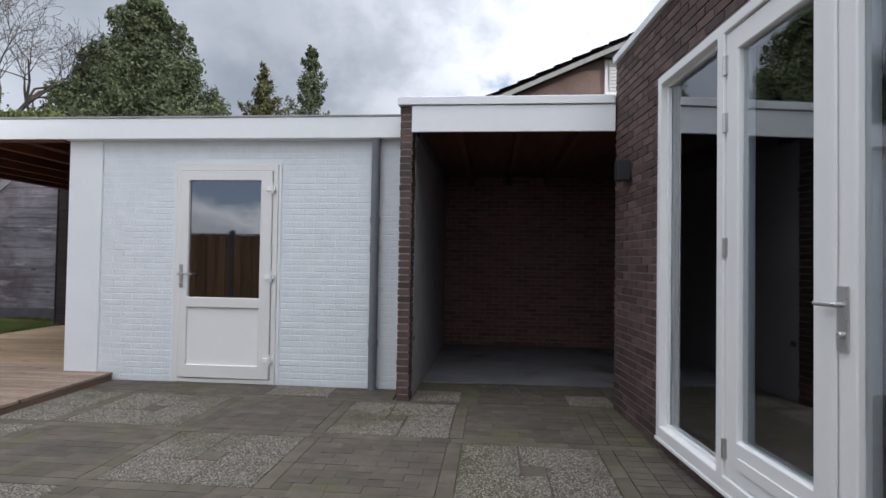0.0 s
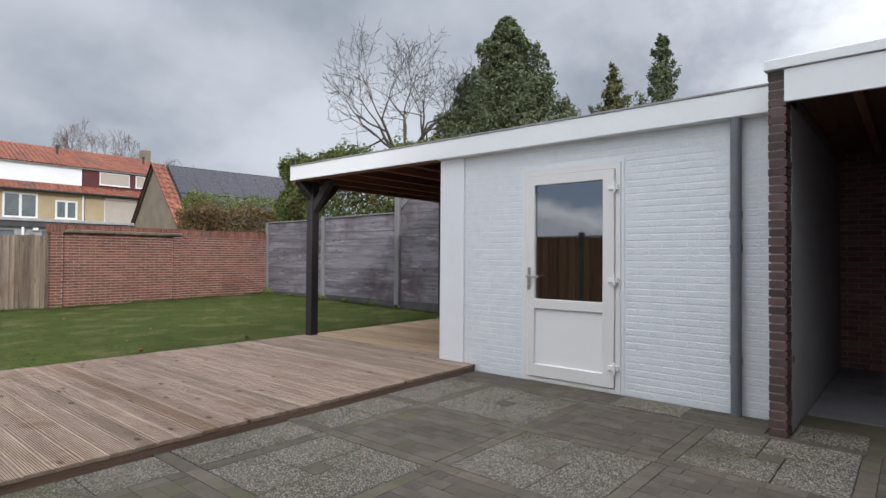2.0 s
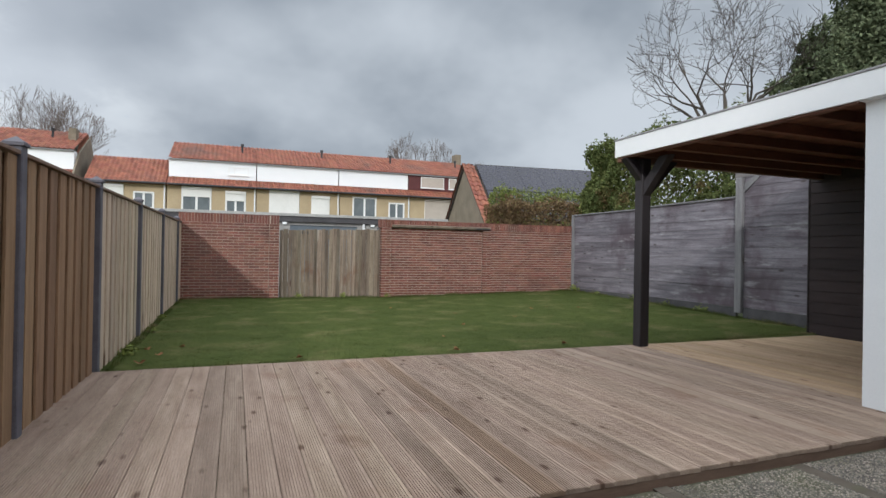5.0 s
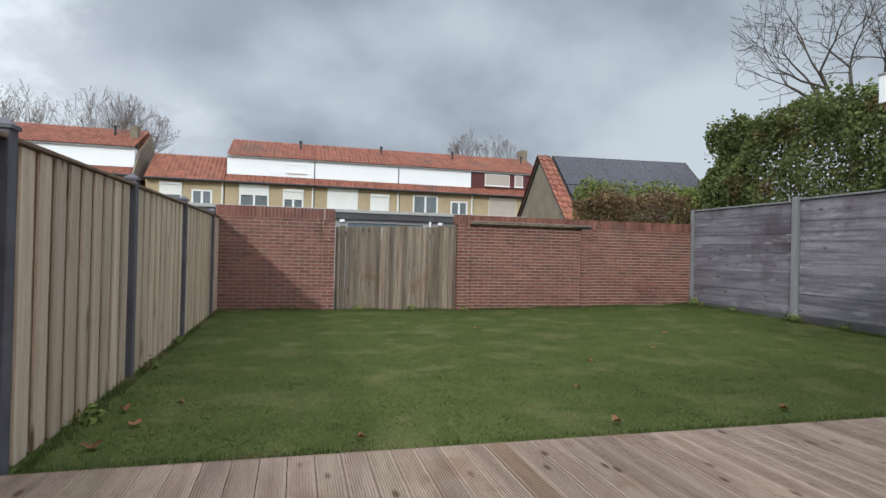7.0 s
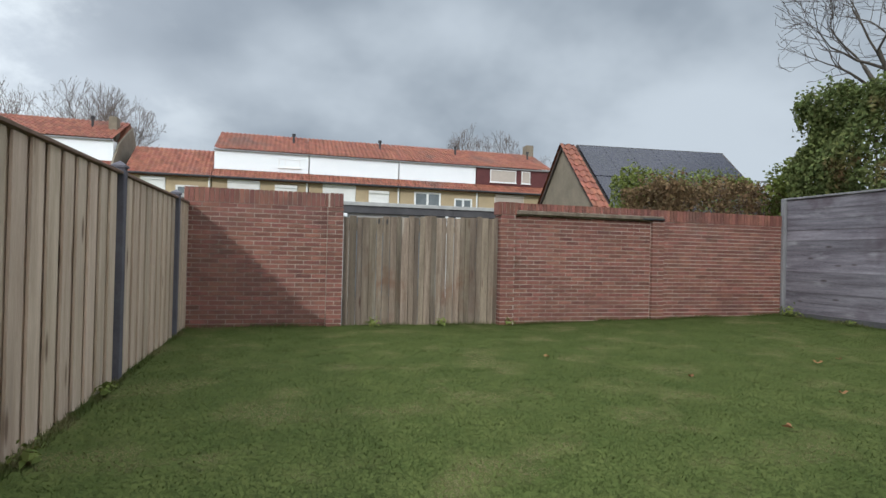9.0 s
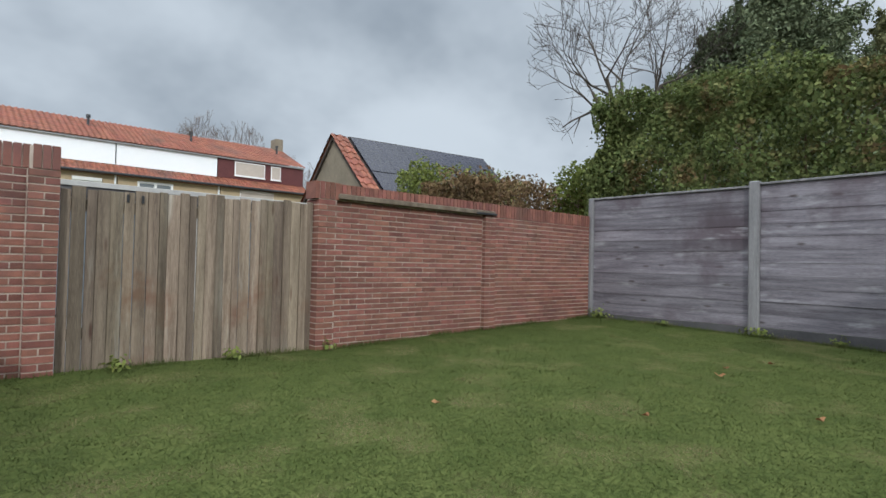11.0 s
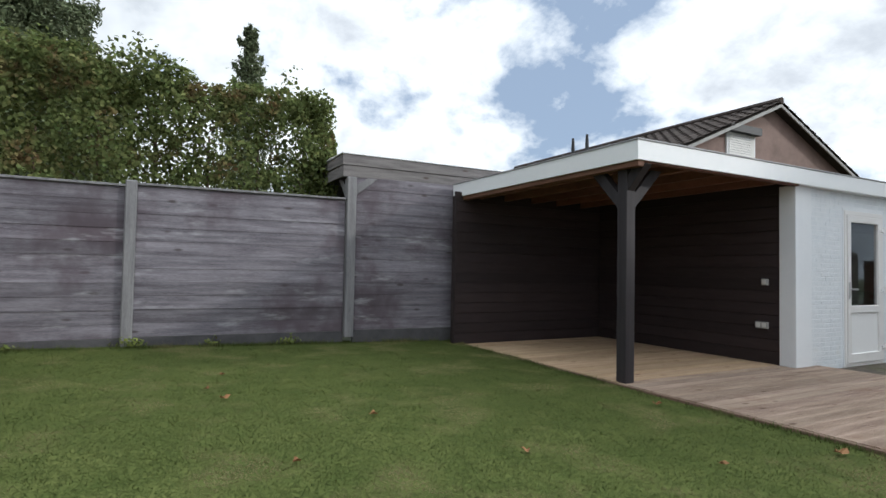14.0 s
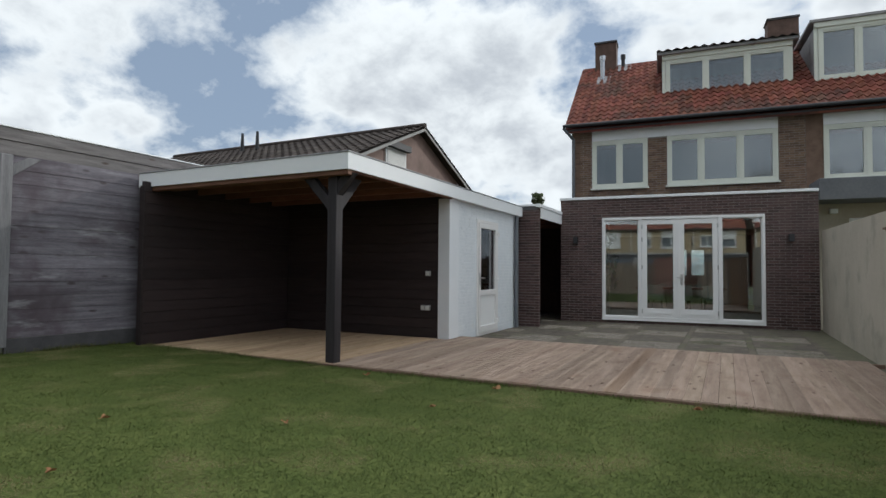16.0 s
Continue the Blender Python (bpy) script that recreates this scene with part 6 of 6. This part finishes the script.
for x in (13.0, 12.2):
    bm = bmesh.new()
    z = pz - 0.8 * ps
    rod(bm, (x, py + 0.8, z - 0.1), (x, py + 0.8, z + 0.75), 0.09, 0.05, sides=8)
    part("flue", bm, LAMP_BLACK, GB)

# ---- adjoining house ----
AH = thing("adjoining_house", (-9.0, -3.0, 0), "adjoining brown brick house with red tiled roof", "house")
AF = Face(-6.19, MY, -1, 0, 0, 1)
bm = bmesh.new()
wall_core(bm, AF, 0.002, 6.1, -0.05, EAVE, -0.3, -0.004, [(0.38, 3.7, 3.56, 5.24)])
part("wall", bm, BROWN_BRICK, AH)
window(AH, AF, 0.38, 3.7, 3.58, 4.95, (1.30, 2.5), 0.075, 0.10, 0.02, mat=CREAM_FRAME)
bm = bmesh.new()
AF.box(bm, 0.38, 3.7, 4.955, 5.24, -0.02, 0.03)
part("white_band", bm, WHITE_TRIM, AH)
bm = bmesh.new()
AF.box(bm, 0.4, 3.6, 3.6, 4.9, -0.9, -0.86)
part("curtain", bm, CURTAIN, AH)
bm = bmesh.new()
prism(bm, [(-6.235, MY + 0.25, EAVE - 0.19), (-6.235, RIDGE_Y, RIDGE_Z - 0.02), (-6.235, -9.75, EAVE - 0.19), (-6.235, -9.75, EAVE - 0.3), (-6.235, RIDGE_Y, RIDGE_Z - 0.15), (-6.235, MY + 0.25, EAVE - 0.3)], (-5.8, 0, 0))
part("roof", bm, ROOF_RED, AH)
dormer(AH, -6.6, -11.0, -3.45, 6.36, 7.80, (1.0, 2.4), -5.7, overhang=0.1, tiled=False, mat=LEAD)
bm = bmesh.new()
box(bm, -11.9, -5.92, -0.9, 0.02, 2.78, 3.24)
part("canopy", bm, GREY_FASCIA, AH, "dark grey flat roof fascia", bevel=0.01)
bm = bmesh.new()
box(bm, -11.9, -5.92, -1.1, -0.9, -0.05, 2.78)
part("wall", bm, BEIGE_WALL, AH)
AF2 = Face(-5.92, -0.9, -1, 0, 0, 1)
window(AH, AF2, 0.75, 2.8, 0.1, 2.45, (1.7,), 0.08, 0.1, 0.04)
bm = bmesh.new()
AF2.box(bm, 0.38, 0.52, 2.56, 2.66, 0.0, 0.12)
part("flood_lamp", bm, WHITE_TRIM, AH)
# painted boundary wall
bm = bmesh.new()
prism(bm, [(-5.94, -0.45, -0.05), (-5.94, -0.45, 2.12), (-5.94, 5.68, 2.0), (-5.94, 5.68, -0.05)], (-0.2, 0, 0))
wall_side = structure("wall_side", bm, BEIGE_WALL, "beige painted brick boundary wall", "wall")

# ---- indoor plant ----
PL = thing("potted_plant", (-1.346, -0.76, 0.06), "tall leafy plant in a woven basket", "plant")
bm = bmesh.new()
prof = ((0.14, 0.0), (0.19, 0.12), (0.20, 0.25), (0.17, 0.36))
rings = [[bm.verts.new((-1.346 + r * math.cos(k * math.pi / 10), -0.76 + r * math.sin(k * math.pi / 10), 0.06 + z)) for k in range(20)] for r, z in prof]
for a, b in zip(rings, rings[1:]):
    for k in range(20):
        bm.faces.new((a[k], a[(k + 1) % 20], b[(k + 1) % 20], b[k]))
bm.faces.new(rings[0][::-1])
part("basket", bm, BASKET, PL, "woven basket pot", smooth=True)
bm = bmesh.new()
rod(bm, (-1.346, -0.76, 0.10), (-1.346, -0.76, 0.36), 0.165, sides=16)
part("soil", bm, SOIL, PL)
rng = np.random.default_rng(9)
segs, lp, ln = [], [], []
for k in range(5):
    a = rng.uniform(0, 6.28)
    o = np.array([-1.346, -0.76, 0.40])
    e = o + np.array([math.cos(a) * 0.18, math.sin(a) * 0.12, rng.uniform(1.0, 1.65)])
    segs.append((o, e, 0.018, 0.01))
    for j in range(16):
        f = rng.uniform(0.25, 1.0)
        c = o + (e - o) * f + rng.normal(0, 0.14, 3)
        lp.append(c)
        ln.append(rng.normal(0, 0.4, 3) + np.array([0, 0, 0.8]))
twigs("stem", segs, BARK, PL, 6)
leaf_mesh("foliage", np.array(lp), np.array(ln), 0.30, LEAF_DARK, PL, 4, ratio=0.45)

# ---- fallen leaves on the lawn ----
def fallen_leaf(x, y, s, r, seed):
    rng = random.Random(seed)
    bm = bmesh.new()
    n = 14
    rim = []
    for k in range(n):
        a = 2 * math.pi * k / n
        d = s * (0.75 + 0.25 * math.cos(3 * a + seed)) * (0.7 if k % 2 else 1.0)
        rim.append(bm.verts.new((math.cos(a) * d, math.sin(a) * d * 0.8, 0.25 * s * math.sin(2 * a + seed) + s * 0.3)))
    c = bm.verts.new((0, 0, s * 0.05))
    for k in range(n):
        bm.faces.new((rim[k], rim[(k + 1) % n], c))
    ob = part("fallen_leaf", bm, LEAF_FALLEN, None)
    ob.matrix_basis = pose(x, y, lawn_height(x, y) + 0.018, 0, 0, r)
    tagged(ob, "curled dry brown leaf lying on grass", "leaf", "fallen leaves on the lawn")


for k, (x, y, s) in enumerate(((-5.42, 8.75, 0.07), (-5.3, 9.15, 0.06), (-5.45, 9.5, 0.06), (-5.1, 9.6, 0.05), (-3.9, 8.62, 0.05), (-1.9, 9.6, 0.04), (0.9, 12.2, 0.06), (1.3, 12.3, 0.04), (0.0, 11.2, 0.05), (-0.8, 12.0, 0.04), (1.9, 12.1, 0.04), (-1.2, 10.6, 0.045), (-0.6, 8.7, 0.06), (-2.1, 8.65, 0.07), (-1.7, 13.1, 0.045))):
    fallen_leaf(x, y, s, k * 47, k + 1)

# ---- weeds at the foot of the fences ----
def weed(x, y, s, n, seed):
    w = thing("weed", (x, y, lawn_height(x, y)), "small green weed growing at the fence foot", "weed", "weeds along the fences")
    rng = np.random.default_rng(seed)
    p = rng.normal(0, 1, (n, 3)) * np.array([s * 0.35, s * 0.6, s * 0.35])
    p[:, 2] = np.abs(p[:, 2]) + 0.03
    leaf_mesh("foliage", p + np.array([x, y, lawn_height(x, y)]), p / s + np.array([-0.3, 0, 0.6]), 0.05, LEAF_YELLOW, w, seed)
    segs = [(np.array([x, y, lawn_height(x, y)]), np.array([x, y, lawn_height(x, y)]) + q, 0.003, 0.002) for q in p[:12]]
    twigs("stalk", segs, LEAF_HEDGE, w, 3)


for k, (x, y, s, n) in enumerate(((4.02, 12.93, 0.16, 90), (3.92, 10.95, 0.13, 60), (3.98, 12.0, 0.10, 40), (4.0, 15.45, 0.18, 110), (3.85, 14.2, 0.09, 30), (-1.15, 15.52, 0.10, 40), (-3.2, 15.5, 0.12, 60), (-2.2, 15.55, 0.10, 50), (-5.6, 9.3, 0.12, 50), (-5.58, 10.9, 0.10, 40), (-5.6, 12.2, 0.10, 40))):
    weed(x, y, s, n, k + 60)

# ---- bricks, tiles and pavers ----
WJ = brick_boxes(FW, 0.0, 3.10, 0.0, WALL_T, [(1.22, 2.33, 0.0, 2.20)], joint=0.010, depth=0.03, face=0.0006, upright=0.002)
pieces("brick", WJ, WHITE_BRICK, shed_wall, 300, (0, 3.4, 0.8), (0.0016, 0.009), rest="bricks", round_off=0.12)
eb = brick_boxes(EF, -0.006, EXT_W, 0.0, EXT_T, [(WIN[0] - 0.004, WIN[1] + 0.004, WIN[2] - 0.04, WIN[3] + 0.004)])
pieces("brick", eb, DARK_BRICK, ext_wall, 300, (-0.9, 0, 1.4), (0.0015, 0.003), rest="bricks")
pieces("brick", brick_boxes(ES, 0.03, 2.5, 0.0, EXT_T), DARK_BRICK, side_wall, 0, rest="bricks")
pieces("brick", brick_boxes(FB, 0.0, 4.25, 0.0, 2.55), CARPORT_BRICK, back, 0, rest="bricks")
pieces("brick", brick_boxes(MF, 0.0, 5.86, 3.0, EAVE, [UW1, UW2, (UW1[0], UW2[1], 4.96, 5.28)], depth=0.02, face=0.006), BROWN_BRICK, up_wall, 120, (-2.4, MY, 4.2), rest="bricks")


def pillar_bricks():
    out = []
    rows = 42
    h = 2.60 / rows
    ux, ny = Vector((1, 0, 0)), Vector((0, 1, 0))
    for r in range(rows):
        z = (r + 0.5) * h
        x = -0.472
        lens = (0.21, 0.26) if r % 2 else (0.10, 0.21, 0.16)
        for q in lens:
            e = min(x + q, -0.002)
            out.append((Vector(((x + e) / 2, 1.905, z)), ux, ny, ((e - x - 0.010) / 2, 0.056, h / 2 - 0.006)))
            x = e
    return out


pieces("brick", pillar_bricks(), DARK_BRICK, pillar, 200, (-0.4, 1.9, 1.2), (0.003, 0.006), rest="bricks")
tile_roof(roof, (-6.22, MY + 0.30, EAVE - 0.14), (1, 0, 0), up, 6.04, RL + 0.30, 0.20, 0.30, ROOF_RED, 300, (-1.5, -4, 6.5))
ah_roof = [o for o in AH.children if o.name.startswith("roof")][0]
tile_roof(ah_roof, (-12.0, MY + 0.30, EAVE - 0.14), (1, 0, 0), up, 5.77, RL + 0.30, 0.20, 0.30, ROOF_RED, 0)


def patio():
    xs = [-0.47, -1.48, -2.47, -3.47, -4.47, -5.47]
    ys = [0.37, 1.37, 2.36, 3.37, 4.38]
    tiles, pavers, pale = [], [], []
    X, Yv = Vector((1, 0, 0)), Vector((0, 1, 0))
    rng = random.Random(2)

    def lay(store, x0, x1, y0, y1, z=0.0, th=0.02, gap=0.003):
        store.append((Vector(((x0 + x1) / 2, (y0 + y1) / 2, z - th / 2 + rng.uniform(-0.001, 0.001))), X, Yv, ((x1 - x0) / 2 - gap, (y1 - y0) / 2 - gap, th / 2)))
    for i in range(5):
        x1, x0 = xs[i] - 0.05, xs[i + 1] + 0.05
        for j in range(4):
            y0, y1 = ys[j] + 0.05, ys[j + 1] - 0.05
            if (i + j) % 2:
                # four gravel tiles turned round a small paver
                c, q = ((x0 + x1) / 2, (y0 + y1) / 2), 0.075
                lay(tiles, x0, c[0] + q, y0, c[1] - q)
                lay(tiles, c[0] + q, x1, y0, c[1] + q)
                lay(tiles, c[0] - q, x1, c[1] + q, y1)
                lay(tiles, x0, c[0] - q, c[1] - q, y1)
                lay(pale, c[0] - q, c[0] + q, c[1] - q, c[1] + q, 0.001)
            else:
                n = 9
                for a in range(n):
                    for b in range(4):
                        w, h = (x1 - x0) / n, (y1 - y0) / 4.5
                        s = y0 + (b - (0.5 if a % 2 else 0)) * h + (h * 0.5 if a % 2 else 0) * 1
                        off = h * 0.5 if a % 2 else 0
                        lay(pavers, x0 + a * w, x0 + (a + 1) * w, y0 + b * h + off, y0 + (b + 1) * h + off, gap=0.0012)
                    off = 0 if a % 2 else (y1 - y0) - h * 0.5
                    lay(pavers, x0 + a * w, x0 + (a + 1) * w, y0 + off, y0 + off + h * 0.5, gap=0.0012)
    # bands of pavers between the squares
    for x in xs:
        y = 0.0
        while y < 4.86:
            lay(pale, x - 0.048, x + 0.048, y, min(y + 0.2, 4.88), gap=0.0012)
            y += 0.2
    for y in ys:
        for i in range(5):
            x = xs[i + 1] + 0.05
            while x < xs[i] - 0.06:
                lay(pale, x, min(x + 0.2, xs[i] - 0.05), y - 0.048, y + 0.048, gap=0.0012)
                x += 0.2
    # strips at the walls and the deck
    for i in range(5):
        x1, x0 = xs[i] - 0.05, xs[i + 1] + 0.05
        lay(tiles, x0, (x0 + x1) / 2, 4.43, deck_front(x0) - 0.04)
        lay(tiles, (x0 + x1) / 2, x1, 4.43, deck_front(x0) - 0.04)
        n = 9
        for a in range(n):
            w = (x1 - x0) / n
            for q in range(5):
                lay(pavers if (i + q // 2) % 2 == 0 else pale, x0 + a * w, x0 + (a + 1) * w, -0.42 + q * 0.148, -0.272 + q * 0.148)
    for y0, y1, kind in ((2.0, 2.6, 0), (2.6, 3.2, 1), (3.2, 3.5, 0), (3.5, 4.9, 0), (1.4, 1.84, 1)):
        if kind:
            lay(tiles, -0.41, -0.015, y0, y1)
        else:
            y = y0
            while y < y1 - 0.02:
                for k in range(4):
                    lay(pavers, -0.415 + k * 0.1, -0.315 + k * 0.1 - 0.002, y, min(y + 0.2, y1), gap=0.0012)
                y += 0.2
    # paved mouth of the carport
    for a in range(2):
        for b in range(11):
            x0, y0 = -0.41 + a * 0.4, -2.35 + b * 0.4
            if y0 + 0.4 < 1.85 and (x0 > 0.1 or y0 < 1.2):
                (lay(tiles, x0, x0 + 0.4, y0, y0 + 0.4) if (a + b) % 3 == 0 else [lay(pavers, x0 + 0.1 * k, x0 + 0.1 * (k + 1), y0 + 0.2 * q, y0 + 0.2 * (q + 1), gap=0.0012) for k in range(4) for q in range(2)])
    pv, pf = [], []
    prng = np.random.default_rng(6)
    for c, _, _, (hx, hy, hz) in tiles:
        if c.x > -0.0 or c.y < -0.1:
            continue
        m = int(hx * hy * 4 * 6500)
        px, py = c.x + prng.uniform(-hx + 0.006, hx - 0.006, m), c.y + prng.uniform(-hy + 0.006, hy - 0.006, m)
        r, turn = prng.uniform(0.0035, 0.0085, m), prng.uniform(0, 3.14, m)
        flat = prng.uniform(0.6, 1.0, m)
        for x, y, q, a, e in zip(px, py, r, turn, flat):
            k = len(pv)
            ca, sa = math.cos(a) * q, math.sin(a) * q
            z = c.z + hz
            pv += [(x + ca, y + sa, z - 0.001), (x - sa * e, y + ca * e, z - 0.001), (x - ca, y - sa, z - 0.001), (x + sa * e, y - ca * e, z - 0.001), (x + ca * 0.3, y + sa * 0.3, z + q * 0.55), (x - ca * 0.4, y - sa * 0.4, z + q * 0.5)]
            pf += [(k, k + 1, k + 4), (k + 1, k + 5, k + 4), (k + 1, k + 2, k + 5), (k + 2, k + 3, k + 5), (k + 3, k + 4, k + 5), (k + 3, k, k + 4)]
    raw_part("pebbles", pv, pf, PEBBLE, PATIO, "washed pale pebbles set in the tiles", kind="stuff")
    pieces("gravel_tile", tiles, GRIT, PATIO, 120, (-2, 2.5, 0), (0.0, 0.0015), rest="gravel_tiles")
    pieces("paver", pavers, PAVER, PATIO, 300, (-1.5, 2.5, 0), (0.0, 0.004), rest="pavers")
    pieces("buff_paver", pale, PAVER_PALE, PATIO, 300, (-1.5, 2.5, 0), (0.0, 0.004), rest="buff_pavers")


patio()


# ---- the houses stand some degrees askew to the shed ----
def turn_about(ob, px, py, degrees):
    m = Matrix.Translation((px, py, 0)) @ pose(0, 0, 0, 0, 0, degrees) @ Matrix.Translation((-px, -py, 0))
    ob.matrix_basis = m @ ob.matrix_basis


for ob in [o for o in scene.objects if o.parent is None]:
    if ob.name.split(".")[0] in ("house", "adjoining_house", "floor", "ceiling", "wall_room", "dining_chair", "dining_table", "potted_plant", "wall_lamp"):
        turn_about(ob, -1.445, 0.0, 5.0)
turn_about(SO, gx, gy, -6.0)
